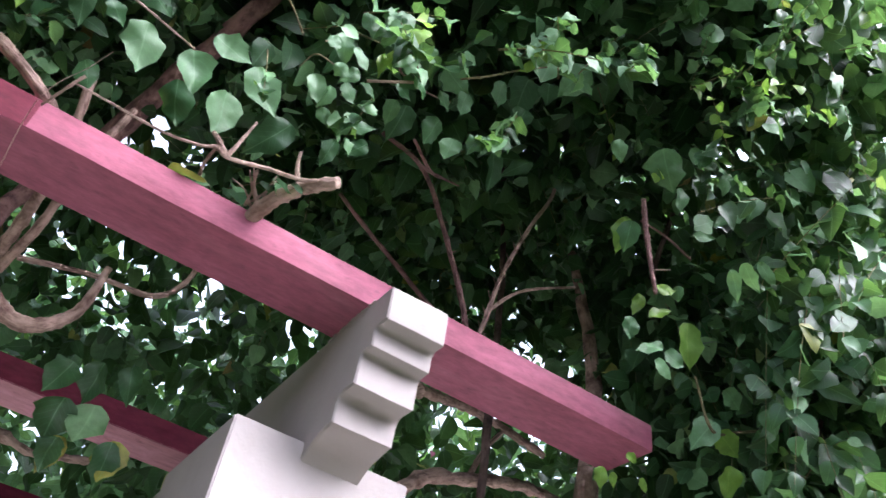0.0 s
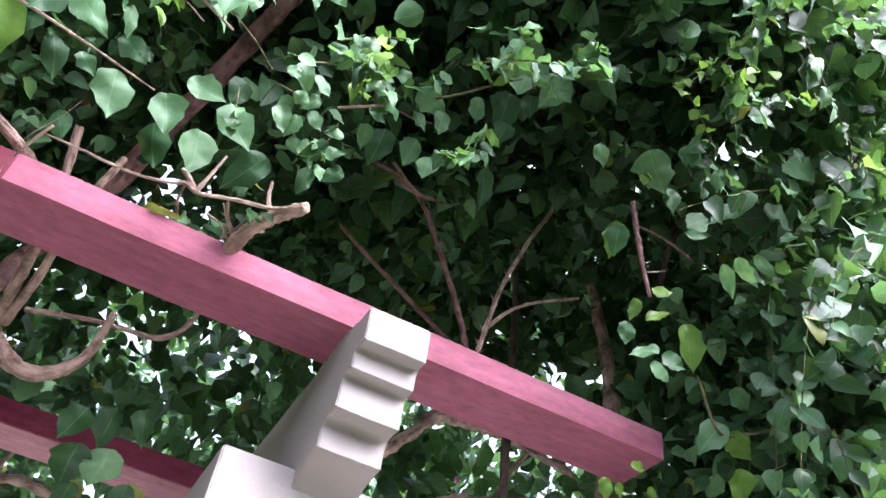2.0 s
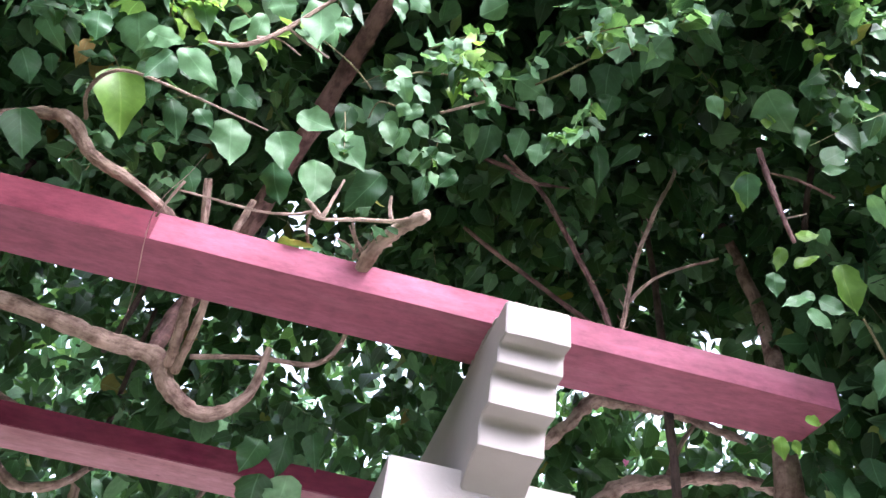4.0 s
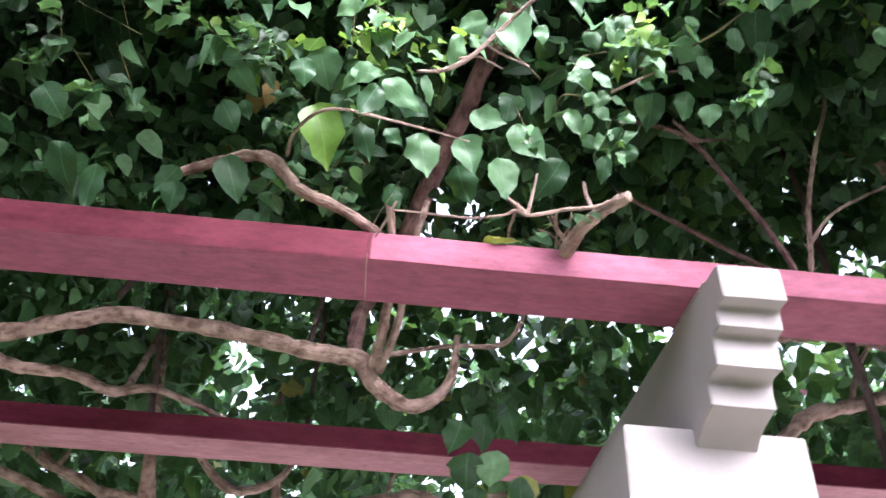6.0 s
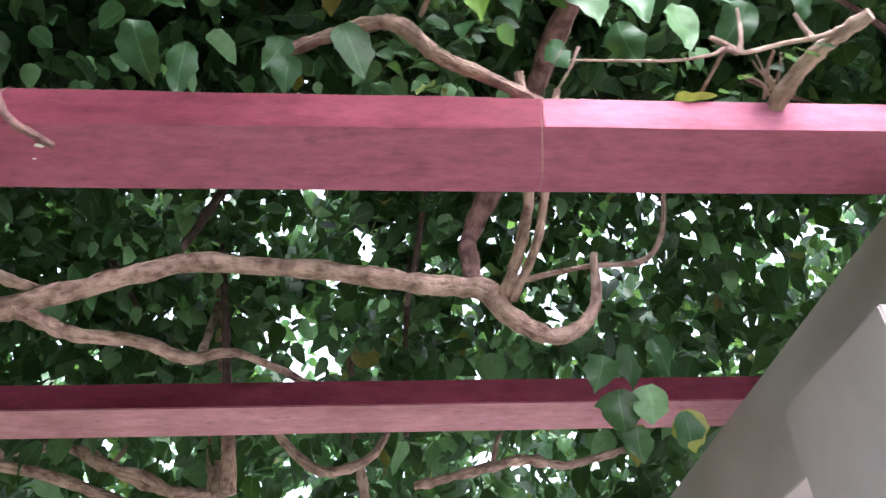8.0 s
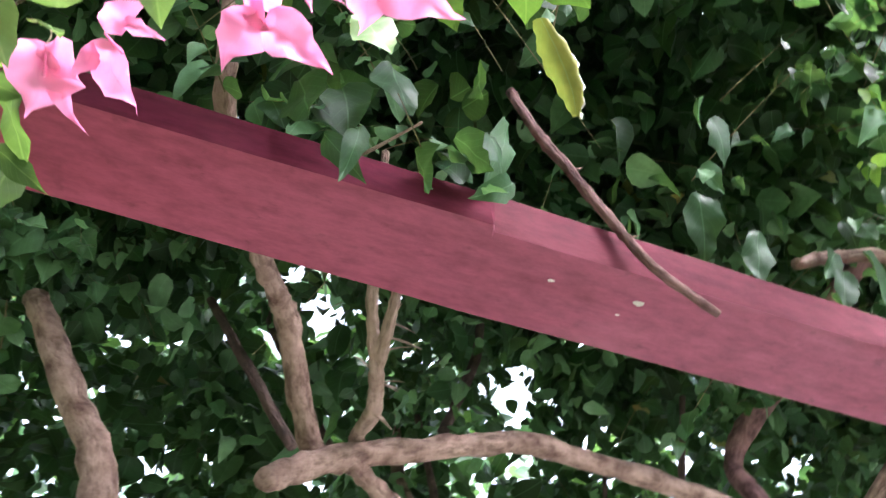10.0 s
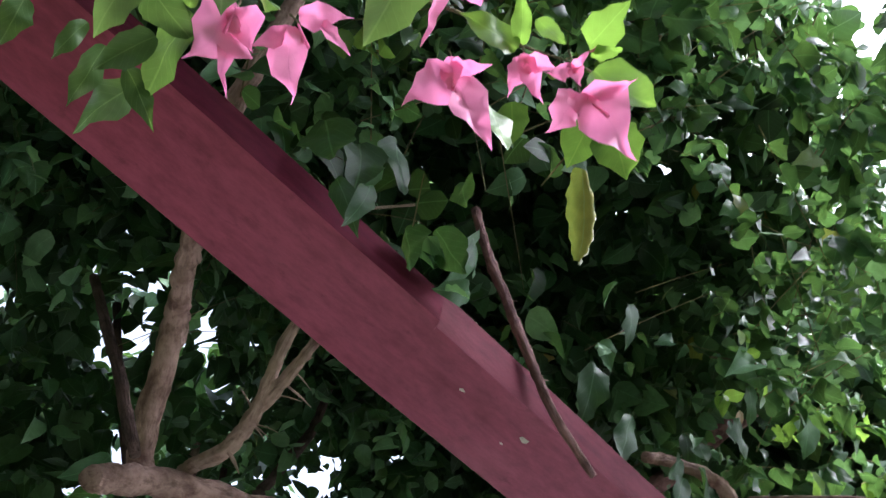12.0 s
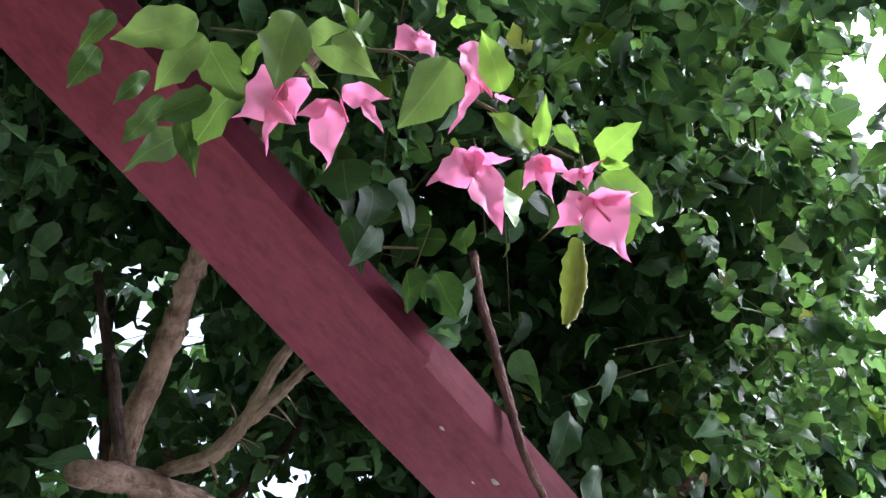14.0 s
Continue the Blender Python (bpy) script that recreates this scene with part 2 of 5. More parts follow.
def smooth_path(pts, per=6):
    """Catmull-Rom through the points; each point may carry a radius as its fourth number."""
    p = [np.array(q, float) for q in pts]
    p = [2 * p[0] - p[1]] + p + [2 * p[-1] - p[-2]]
    out = []
    for a, b, c, d in zip(p, p[1:], p[2:], p[3:]):
        for i in range(per):
            t = i / per
            out.append(0.5 * (2 * b + (c - a) * t + (2 * a - 5 * b + 4 * c - d) * t * t + (3 * b - a - 3 * c + d) * t ** 3))
    out.append(p[-2])
    return out


def tube(pts, sides=8, per=6, knobs=0.12, wander=0.0, bm=None):
    """A branch: (x, y, z, radius) points, tapered, knotty and a little crooked."""
    bm = bm or bmesh.new()
    path = smooth_path(pts, per)
    rings, up, run, spots = [], Vector((0.3, 0.5, 0.8)).normalized(), 0.0, {}
    for i, q in enumerate(path):
        run += float(np.linalg.norm(q[:3] - path[i - 1][:3])) if i else 0.0
        a, b = path[max(i - 1, 0)], path[min(i + 1, len(path) - 1)]
        d = Vector(b[:3] - a[:3]).normalized()
        u = (up - d * up.dot(d)).normalized()
        v = d.cross(u)
        up = u
        c = Vector(q[:3])
        r = max(q[3], 0.0008)
        c += Vector(noise.noise_vector(c * 7.0)) * (wander + r * 0.25)
        ring = []
        for j in range(sides):
            w = 2 * math.pi * j / sides
            o = u * math.cos(w) + v * math.sin(w)
            k = 1 + knobs * (2.2 * noise.noise((c + o * r) * (0.35 / max(r, 0.004))) + 1.2 * noise.noise((c + o * r) * (1.1 / max(r, 0.004)) + Vector((7, 3, 1))))
            ring.append(bm.verts.new(c + o * r * k))
            spots[ring[-1]] = (math.cos(w), math.sin(w), run)
        rings.append(ring)
    for a, b in zip(rings, rings[1:]):
        for j in range(sides):
            bm.faces.new((a[j], a[(j + 1) % sides], b[(j + 1) % sides], b[j]))
    bm.faces.new(rings[0][::-1])
    bm.faces.new(rings[-1])
    layers = bm.loops.layers.uv
    round_at = layers.get("ring") or layers.new("ring")
    far_at = layers.get("far") or layers.new("far")
    for f in bm.faces:
        for lp in f.loops:
            if lp.vert in spots:
                cx, cy, go = spots[lp.vert]
                lp[round_at].uv, lp[far_at].uv = (cx, cy), (go, 0.0)
    return bm


# leaf blades: (across, along) with a fold at the midrib
def leaf_shape(fine):
    """Ovate blades with a rounded base and a short tip; 3 is a pointed bract."""
    if fine == 0:
        mid, side = (0, 0.22, 0.45, 0.72, 1), ((0.05, 0.24), (0.33, 0.43), (0.70, 0.31))
    elif fine == 1:
        mid, side = (0, 0.13, 0.3, 0.5, 0.7, 0.87, 1), ((0.02, 0.17), (0.15, 0.35), (0.38, 0.43), (0.62, 0.36), (0.84, 0.18))
    else:
        mid = (0, 0.07, 0.17, 0.28, 0.40, 0.52, 0.64, 0.76, 0.88, 1)
        side = ((0.0, 0.09), (0.05, 0.225), (0.145, 0.345), (0.29, 0.42), (0.45, 0.425), (0.61, 0.35), (0.765, 0.225), (0.905, 0.075))
    if fine == 3:
        side = ((0.0, 0.10), (0.05, 0.25), (0.16, 0.38), (0.29, 0.45), (0.43, 0.44), (0.57, 0.335), (0.72, 0.17), (0.87, 0.045))
    m, s = len(mid), len(side)
    if fine < 2:
        v = [(0.0, a) for a in mid] + [(-w, a) for a, w in side] + [(w, a) for a, w in side]
        cols = ((m, None, False), (m + s, None, True))
    else:
        half = [(0.55 * w, 0.45 * mid[i + 1] + 0.55 * a) for i, (a, w) in enumerate(side)]
        v = [(0.0, a) for a in mid]
        for g in (-1, 1):
            v += [(g * w, a) for w, a in half] + [(g * w, a) for a, w in side]
        cols = ((m, m + s, False), (m + 2 * s, m + 3 * s, True))
    tri = []
    for k, o, flip in cols:
        f = [(0, 1, k)]
        for i in range(s - 1):
            f += [(i + 1, k + i + 1, k + i), (i + 1, i + 2, k + i + 1)]
        f.append((s, s + 1, k + s - 1))
        if o:
            f.append((0, k, o))
            for i in range(s - 1):
                f += [(k + i, o + i + 1, o + i), (k + i, k + i + 1, o + i + 1)]
            f.append((k + s - 1, s + 1, o + s - 1))
        tri += [t[::-1] if flip else t for t in f]
    return np.array(v), np.array(tri)


def frames_of(tip, face):
    """Axes from the way of the tip and the way that the blade faces."""
    a = tip / np.linalg.norm(tip, axis=1, keepdims=True)
    n = face - a * np.sum(face * a, axis=1, keepdims=True)
    n /= np.linalg.norm(n, axis=1, keepdims=True) + 1e-9
    return np.cross(a, n), a, n


def leaf_mesh(name, at, tip, face, size, mat, fine=1, rng=None, width=1.0, chance=None, smooth=True, calm=1.0):
    """Many leaves in one mesh."""
    rng = rng or np.random.default_rng(3)
    shape, tri = leaf_shape(fine)
    at, tip, face, size = np.atleast_2d(at), np.atleast_2d(tip), np.atleast_2d(face), np.atleast_1d(size)
    k, nv = len(at), len(shape)
    x, a, n = frames_of(tip, face)
    fold = rng.uniform(-0.15, 0.75, (k, 1)) * (0.75 if fine == 3 else calm)
    curl = rng.uniform(-0.25, 0.75, (k, 1)) * (0.6 if fine == 3 else calm)
    side = rng.uniform(-0.2, 0.2, (k, 1))
    wave = rng.uniform(0, 6.28, (k, 1))
    wide = rng.uniform(0.74, 1.16, (k, 1)) * width
    u, v = shape[:, 0][None] * wide, shape[:, 1][None]
    h = np.abs(u) * fold - curl * v * v + 0.045 * np.sin(v * 9 + wave + np.sign(u) * 1.3) * (np.abs(u) > 0.01)
    if fine >= 2:
        u = u * (1 + 0.07 * np.sin(v * rng.uniform(8, 13, (k, 1)) + wave + np.sign(u) * 2.0) + 0.10 * np.sin(v * rng.uniform(17, 24, (k, 1)) + wave * 3 + np.sign(u)))
        edge = (np.abs(u) / 0.45) ** 2
        h = h + 0.10 * edge * np.sin(v * rng.uniform(8, 17, (k, 1)) + wave * 2 + np.sign(u)) - rng.uniform(-0.12, 0.2, (k, 1)) * edge
        h = h + 0.02 * np.sin(u * 11 + wave) * np.sin(v * 13 + wave)
    if fine == 3:
        h = h + 0.035 * np.sin(u * 17 + v * 6 + wave) + 0.03 * np.sin(v * 21 - u * 8 + 2 * wave)
        u = u + 0.05 * np.sin(v * 10 + wave) * v
    uu = u + side * v * v
    co = at[:, None] + size[:, None, None] * (uu[..., None] * x[:, None] + v[..., None] * a[:, None] + h[..., None] * n[:, None])
    faces = (tri[None] + (np.arange(k) * nv)[:, None, None]).reshape(-1, 3)
    me = bpy.data.meshes.new(name)
    me.vertices.add(k * nv)
    me.vertices.foreach_set("co", co.astype(np.float32).ravel())
    me.loops.add(faces.size)
    me.loops.foreach_set("vertex_index", faces.astype(np.int32).ravel())
    me.polygons.add(len(faces))
    me.polygons.foreach_set("loop_start", np.arange(0, faces.size, 3, dtype=np.int32))
    me.update(calc_edges=True)
    blade = np.tile(shape, (k, 1))[faces.ravel()]
    me.uv_layers.new(name="blade").data.foreach_set("uv", blade.astype(np.float32).ravel())
    r = rng.random((k, 2)) if chance is None else np.column_stack([np.resize(chance, k), rng.random(k)])
    r = np.repeat(r, nv, axis=0)[faces.ravel()]
    me.uv_layers.new(name="chance").data.foreach_set("uv", r.astype(np.float32).ravel())
    me.polygons.foreach_set("use_smooth", np.full(len(faces), smooth))
    me.materials.append(mat)
    return me


# ---------------------------------------------------------------- ground
bm = bmesh.new()
bmesh.ops.create_grid(bm, x_segments=8, y_segments=8, size=400)
tagged(part("ground", bm, GROUND), "unseen ground with a pale patch added to bounce light up, dark soil round it", "ground", kind="structure")

# dark wall added behind the camera, never in view, to block low sky light
prof = [(-9.2, 0), (-9.0, 0), (-9.0, 4.2), (-9.2, 4.2)]
tagged(part("light_block_wall", prism(prof, -22, 22, 0.01), WALL_COAT), "plain dark grey wall added out of view behind the camera to block low skylight", "wall", kind="structure")

# ---------------------------------------------------------------- pergola
# red cross beams run along x, the cream rafter and its column carry them
BEAM_H, BEAM_W = 0.081, 0.187
BEAMS = ((0.0, 2.5), (1.112, 2.49), (2.18, 2.48))


def shaded_sides(ob, *stretches):
    """Gives the upright faces a darker red along these stretches, shade put into the colour."""
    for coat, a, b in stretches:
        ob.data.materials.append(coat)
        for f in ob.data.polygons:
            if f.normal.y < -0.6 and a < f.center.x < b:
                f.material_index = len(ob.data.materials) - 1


def red_beam(y, z, x0, x1, label):
    prof = [(y, z), (y + BEAM_W, z), (y + BEAM_W, z + BEAM_H), (y, z + BEAM_H)]
    ob = part("pergola_beam", prism(prof, x0, x1, 0.0025, 2, 40, 0.0015), PALE_RED)
    shaded_sides(ob, (SHADED_RED, -9, 9))
    return tagged(soften(ob, 0.7), label, "beam", "red pergola beams", "structure")


def front_beam(x0=-6.0, x1=0.9):
    """The front beam: a sharp arris up to a joint, then a stretch with a rubbed, receding edge, then sharp again."""
    bm = bmesh.new()
    stations = sorted({round(x0 + 0.025 * i, 4) for i in range(int((x1 - x0) / 0.025) + 1)} | {-2.034, -2.026, -0.95, -0.8, x1})
    rings = []
    for x in stations:
        worn = float(np.interp(x, (-2.034, -2.026, -1.5, -0.95, -0.8), (0, 1, 0.8, 0.7, 0)))
        back = float(np.interp(x, (-2.8, -2.3, -2.0, -1.0), (0.169, 0.176, 0.183, BEAM_W)))
        shy = float(np.interp(x, (-2.8, -2.1), (0.008, 0.0)))
        low, r, lip = shy + 0.010 * worn, 0.0025 + 0.011 * worn, shy - 0.003 * worn
        z, top = 2.5, 2.5 + BEAM_H
        prof = [(low, z + r), (low + 0.3 * r, z + 0.3 * r), (low + r, z), (0.5 * back, z), (back - 0.003, z), (back, z + 0.003), (back, top - 0.003), (back - 0.003, top), (lip + 0.003, top), (lip, top - 0.003), (0.5 * (low + lip), z + 0.5 * BEAM_H)]
        ring = []
        for y, h in prof:
            v = Vector((x, y, h))
            nick = 0.0022 * max(0.0, noise.noise(v * 14.0)) + 0.0009 * abs(noise.noise(v * 60.0)) if abs(y - low) < 2 * r else 0.0
            ring.append(bm.verts.new(v + Vector(noise.noise_vector(v * 5.0)) * 0.0015 + Vector((0, nick, nick))))
        rings.append(ring)
    k = len(rings[0])
    for a, b in zip(rings, rings[1:]):
        for i in range(k):
            bm.faces.new((a[i], a[(i + 1) % k], b[(i + 1) % k], b[i]))
    bm.faces.new(rings[0][::-1])
    bm.faces.new(rings[-1])
    bmesh.ops.recalc_face_normals(bm, faces=bm.faces)
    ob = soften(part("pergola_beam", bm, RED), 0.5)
    shaded_sides(ob, (SHADED_RED, -9, -2.03), (HALF_SHADED_RED, -2.03, -0.8))
    return tagged(ob, "long oxide-red painted pergola beam with a worn edge on the cream rafter", "beam", "red pergola beams", "structure")


front_beam()
for y, z in BEAMS[1:]:
    red_beam(y, z, -6.0, 4.5, "long oxide-red painted pergola beam on the cream rafter")


def stepped_rafter():
    """Cream rafter: its nose steps back in four coved steps."""
    lips = [(-0.113, 2.402), (-0.067, 2.353), (-0.025, 2.276), (0.042, 2.210)]
    prof = [(3.0, 2.474), (0.4, 2.497), (-0.100, 2.494), (-0.110, 2.491), (-0.113, 2.482)]
    for i, (y, z) in enumerate(lips):
        prof += [(y, z + 0.004), (y + 0.0012, z + 0.0012), (y + 0.004, z)]
        if i < 3:
            ny = lips[i + 1][0]
            r = 0.3 * (ny - y)
            prof += [(ny - r + r * math.sin(a), z + 0.001 - r + r * math.cos(a)) for a in (0.0, 0.4, 0.8, 1.2, 1.57)]
    prof += [(0.08, 2.206), (0.12, 2.196), (0.15, 2.182), (0.17, 2.165), (3.0, 2.165)]
    bm = prism(prof, 0.0, 0.15, 0.0, 2, 12, 0.0025)
    side = [e for e in bm.edges if len(e.link_faces) == 2 and max(len(f.verts) for f in e.link_faces) > 6]
    bmesh.ops.bevel(bm, geom=side, offset=0.003, segments=2, affect="EDGES", clamp_overlap=True)
    for v in bm.verts:
        v.co += Vector(noise.noise_vector(v.co * 70.0)) * 0.0011
    ob = soften(part("pergola_rafter", bm, CREAM), 0.6)
    return tagged(ob, "cream plastered rafter with a stepped nose on the column", "rafter", kind="structure")


stepped_rafter()


def column():
    x0, x1, y0, y1, top = -0.168, 0.276, 0.172, 0.62, 2.21
    bm = bmesh.new()
    bmesh.ops.create_cube(bm, size=1.0, matrix=Matrix.Translation(((x0 + x1) / 2, (y0 + y1) / 2, top / 2)) @ Matrix.Diagonal((x1 - x0, y1 - y0, top, 1)))
    bmesh.ops.subdivide_edges(bm, edges=[e for e in bm.edges if abs(e.verts[0].co.z - e.verts[1].co.z) > 1], cuts=14, use_grid_fill=True)
    bmesh.ops.bevel(bm, geom=[e for e in bm.edges if e.calc_face_angle(0) > 0.5], offset=0.004, segments=2, affect="EDGES")
    for v in bm.verts:
        v.co += Vector(noise.noise_vector(v.co * 4.0)) * 0.002
    ob = soften(part("pergola_column", bm, CREAM), 0.3)
    return tagged(ob, "square cream plastered column that carries the rafter", "column", kind="structure")


column()


def mortar_bead():
    """Rough lumps squeezed out along the joint of beam and rafter."""
    rng = random.Random(8)
    bm = bmesh.new()
    for k in range(46):
        x, y = (-0.001, -0.03 + 0.225 * k / 30) if k < 31 else (0.012 + 0.128 * (k - 31) / 14, 0.0)
        r = rng.uniform(0.0018, 0.0058)
        lump = bmesh.ops.create_icosphere(bm, subdivisions=1, radius=r)["verts"]
        for v in lump:
            v.co = Vector((v.co.x * 0.8, v.co.y * 1.5, v.co.z)) * (1 + 0.4 * noise.noise(v.co * 400 + Vector((k, 0, 0)))) + Vector((x, y + rng.uniform(-0.004, 0.004), 2.495 + rng.uniform(-0.004, 0.002)))
    return tagged(part("mortar_trim", bm, CREAM, None, "", True), "rough cream mortar along the joint of beam and rafter", "mortar", kind="structure")


mortar_bead()

# ---------------------------------------------------------------- the vine
vine = thing("bougainvillea_vine", (0, 0, 0), "large bougainvillea vine with pink flowers over the pergola", "vine")


def branch(name, mat, *pts, sides=10, per=9, knobs=0.13, wander=0.0, label=""):
    return part(name, tube(pts, sides, per, knobs, wander), mat, vine, label, smooth=True)


# big looping branch between the first two beams
branch("bough", BARK, (-2.18, 0.675, 2.472, 0.028), (-2.08, 0.71, 2.55, 0.030), (-1.98, 0.72, 2.60, 0.028), (-1.75, 0.70, 2.665, 0.026), (-1.6, 0.70, 2.70, 0.025), (-1.28, 0.70, 2.68, 0.026), (-0.98, 0.70, 2.63, 0.027), (-0.83, 0.70, 2.61, 0.03), (-0.77, 0.70, 2.53, 0.028), (-0.68, 0.70, 2.475, 0.023), (-0.59, 0.70, 2.495, 0.02), (-0.535, 0.70, 2.58, 0.016), (-0.52, 0.68, 2.72, 0.010), sides=10, label="thick grey-brown bough that loops between the beams")
branch("stem", BARK, (-0.78, 0.68, 2.58, 0.018), (-0.76, 0.5, 2.62, 0.015), (-0.75, 0.32, 2.74, 0.013), (-0.78, 0.2, 2.9, 0.012))
branch("stem", BARK, (-0.76, 0.68, 2.57, 0.014), (-0.72, 0.5, 2.62, 0.012), (-0.70, 0.36, 2.76, 0.011), (-0.66, 0.3, 2.95, 0.01))
branch("twig", BARK, (-0.74, 0.7, 2.64, 0.009), (-0.55, 0.7, 2.69, 0.008), (-0.38, 0.7, 2.71, 0.009), (-0.31, 0.68, 2.8, 0.008), (-0.3, 0.6, 2.95, 0.006))
branch("bough", BARK, (-2.02, 0.72, 2.57, 0.022), (-1.9, 0.8, 2.55, 0.02), (-1.76, 0.9, 2.59, 0.02), (-1.64, 0.95, 2.56, 0.018), (-1.5, 1.0, 2.60, 0.013), (-1.3, 1.25, 2.62, 0.012))
branch("stem", BARK, (-2.07, 0.75, 2.57, 0.027), (-2.109, 0.735, 2.624, 0.026), (-2.173, 0.635, 2.70, 0.025), (-2.222, 0.555, 2.762, 0.027), (-2.262, 0.48, 2.757, 0.023), (-2.306, 0.403, 2.738, 0.022), (-2.38, 0.25, 2.72, 0.02), (-2.46, 0.08, 2.76, 0.018), (-2.5, -0.1, 2.9, 0.015), sides=14)
fork = branch("stem", TWIG, (-1.99, 0.76, 2.66, 0.016), (-2.005, 0.725, 2.643, 0.016), (-2.038, 0.52, 2.56, 0.0165), (-2.082, 0.385, 2.535, 0.014), (-2.125, 0.29, 2.575, 0.011), (-2.15, 0.19, 2.65, 0.009), (-2.16, 0.13, 2.82, 0.008))
branch("stem", TWIG, (-2.07, 0.42, 2.538, 0.011), (-2.088, 0.33, 2.537, 0.012), (-2.098, 0.245, 2.568, 0.010), (-2.10, 0.17, 2.64, 0.008), (-2.09, 0.12, 2.80, 0.006))
for x, y, z, dx, dy, dz, r in ((-2.035, 0.53, 2.55, 0.035, 0.0, -0.03, 0.005), (-2.07, 0.43, 2.535, 0.045, -0.01, -0.012, 0.0025), (-2.065, 0.43, 2.535, 0.045, 0.01, 0.0, 0.002), (-2.06, 0.42, 2.53, 0.035, -0.025, -0.01, 0.0018),
                               (-2.085, 0.32, 2.545, 0.06, -0.01, -0.02, 0.003), (-2.09, 0.29, 2.55, 0.05, 0.01, 0.0, 0.0022), (-2.10, 0.33, 2.55, -0.02, -0.04, 0.02, 0.002), (-2.09, 0.30, 2.55, 0.005, -0.05, 0.01, 0.0018),
                               (-2.08, 0.35, 2.54, 0.04, -0.03, -0.005, 0.002), (-2.09, 0.40, 2.54, -0.03, 0.0, 0.02, 0.0025)):
    part("splinter", tube([(x, y, z, r), (x + dx * 0.5, y + dy * 0.5, z + dz * 0.5 + 0.003, r * 0.75), (x + dx, y + dy, z + dz, r * 0.3)], 5, 3, 0.1), TWIG, fork, "", True)
branch("stem", DARK_BARK, (-2.37, 0.73, 2.95, 0.010), (-2.317, 0.685, 2.817, 0.011), (-2.26, 0.63, 2.66, 0.012), (-2.17, 0.60, 2.49, 0.012))
branch("cut_branch", BARK, (-2.205, 0.66, 2.45, 0.021), (-2.17, 0.68, 2.48, 0.027), (-2.12, 0.70, 2.52, 0.028), sides=12, label="ragged broken end of the bough")
branch("stem", DARK_BARK, (-1.9, 1.2, 2.9, 0.016), (-2.07, 1.2, 3.22, 0.014), (-2.18, 1.2, 3.45, 0.012))
branch("stem", DARK_BARK, (-1.72, 0.9, 2.85, 0.016), (-1.6, 0.9, 3.14, 0.014), (-1.55, 0.9, 3.4, 0.012))
# on top of the first beam
branch("bough", BARK, (-1.33, 0.03, 2.72, 0.013), (-1.25, 0.02, 2.765, 0.014), (-1.12, -0.02, 2.775, 0.016), (-1.06, -0.03, 2.75, 0.018), (-0.99, -0.01, 2.685, 0.016), (-0.89, 0.02, 2.665, 0.014), (-0.79, 0.05, 2.615, 0.015), (-0.74, 0.12, 2.58, 0.015))
branch("cut_branch", TWIG, (-0.33, 0.03, 2.57, 0.02), (-0.31, -0.06, 2.585, 0.018), (-0.27, -0.13, 2.60, 0.016), (-0.222, -0.205, 2.592, 0.014), sides=12, label="sawn-off pale branch stub above the beam")
branch("shoot", TWIG, (-0.728, -0.46, 2.646, 0.003), (-0.682, -0.46, 2.654, 0.0045), (-0.64, -0.47, 2.673, 0.005), (-0.594, -0.49, 2.711, 0.005), (-0.539, -0.52, 2.774, 0.004), (-0.489, -0.56, 2.807, 0.004))
branch("twig", TWIG, (-0.595, -0.48, 2.729, 0.003), (-0.553, -0.48, 2.699, 0.0025), (-0.5, -0.48, 2.671, 0.0022))
branch("twig", TWIG, (-0.645, -0.47, 2.686, 0.003), (-0.604, -0.47, 2.697, 0.0022), (-0.554, -0.47, 2.667, 0.0018))
branch("twig", TWIG, (-0.763, -0.1, 2.572, 0.0022), (-0.701, -0.1, 2.573, 0.0025), (-0.637, -0.11, 2.562, 0.003), (-0.569, -0.115, 2.559, 0.003), (-0.499, -0.12, 2.572, 0.0035), (-0.47, -0.12, 2.589, 0.005), (-0.438, -0.125, 2.574, 0.005), (-0.361, -0.13, 2.595, 0.0048), (-0.294, -0.15, 2.595, 0.0048), (-0.254, -0.17, 2.599, 0.005))
branch("twig", TWIG, (-0.442, -0.12, 2.58, 0.006), (-0.431, -0.13, 2.626, 0.004), (-0.416, -0.13, 2.702, 0.003))
branch("twig", TWIG, (-0.445, -0.12, 2.581, 0.007), (-0.471, -0.12, 2.61, 0.006), (-0.488, -0.12, 2.624, 0.004))
branch("twig", TWIG, (-0.748, -0.12, 2.584, 0.0035), (-0.766, -0.1, 2.548, 0.003), (-0.791, -0.05, 2.526, 0.0025))
branch("twig", TWIG, (-0.463, 0.03, 2.622, 0.004), (-0.471, -0.05, 2.596, 0.0035), (-0.469, -0.12, 2.588, 0.004))
branch("twig", TWIG, (-0.333, -0.03, 2.589, 0.005), (-0.359, -0.06, 2.598, 0.004), (-0.373, -0.12, 2.588, 0.0035))
branch("shoot", GREEN_STEM, (0.002, -0.22, 3.137, 0.003), (0.062, -0.27, 3.152, 0.0035), (0.128, -0.3, 3.206, 0.003), (0.191, -0.34, 3.235, 0.0025))
branch("shoot", GREEN_STEM, (-0.224, -0.2, 3.104, 0.002), (-0.312, -0.25, 3.009, 0.0025), (-0.357, -0.3, 2.888, 0.002), (-0.382, -0.33, 2.816, 0.0015))
branch("shoot", GREEN_STEM, (-0.339, -0.3, 2.803, 0.002), (-0.385, -0.3, 2.8, 0.002), (-0.399, -0.25, 2.795, 0.0015))
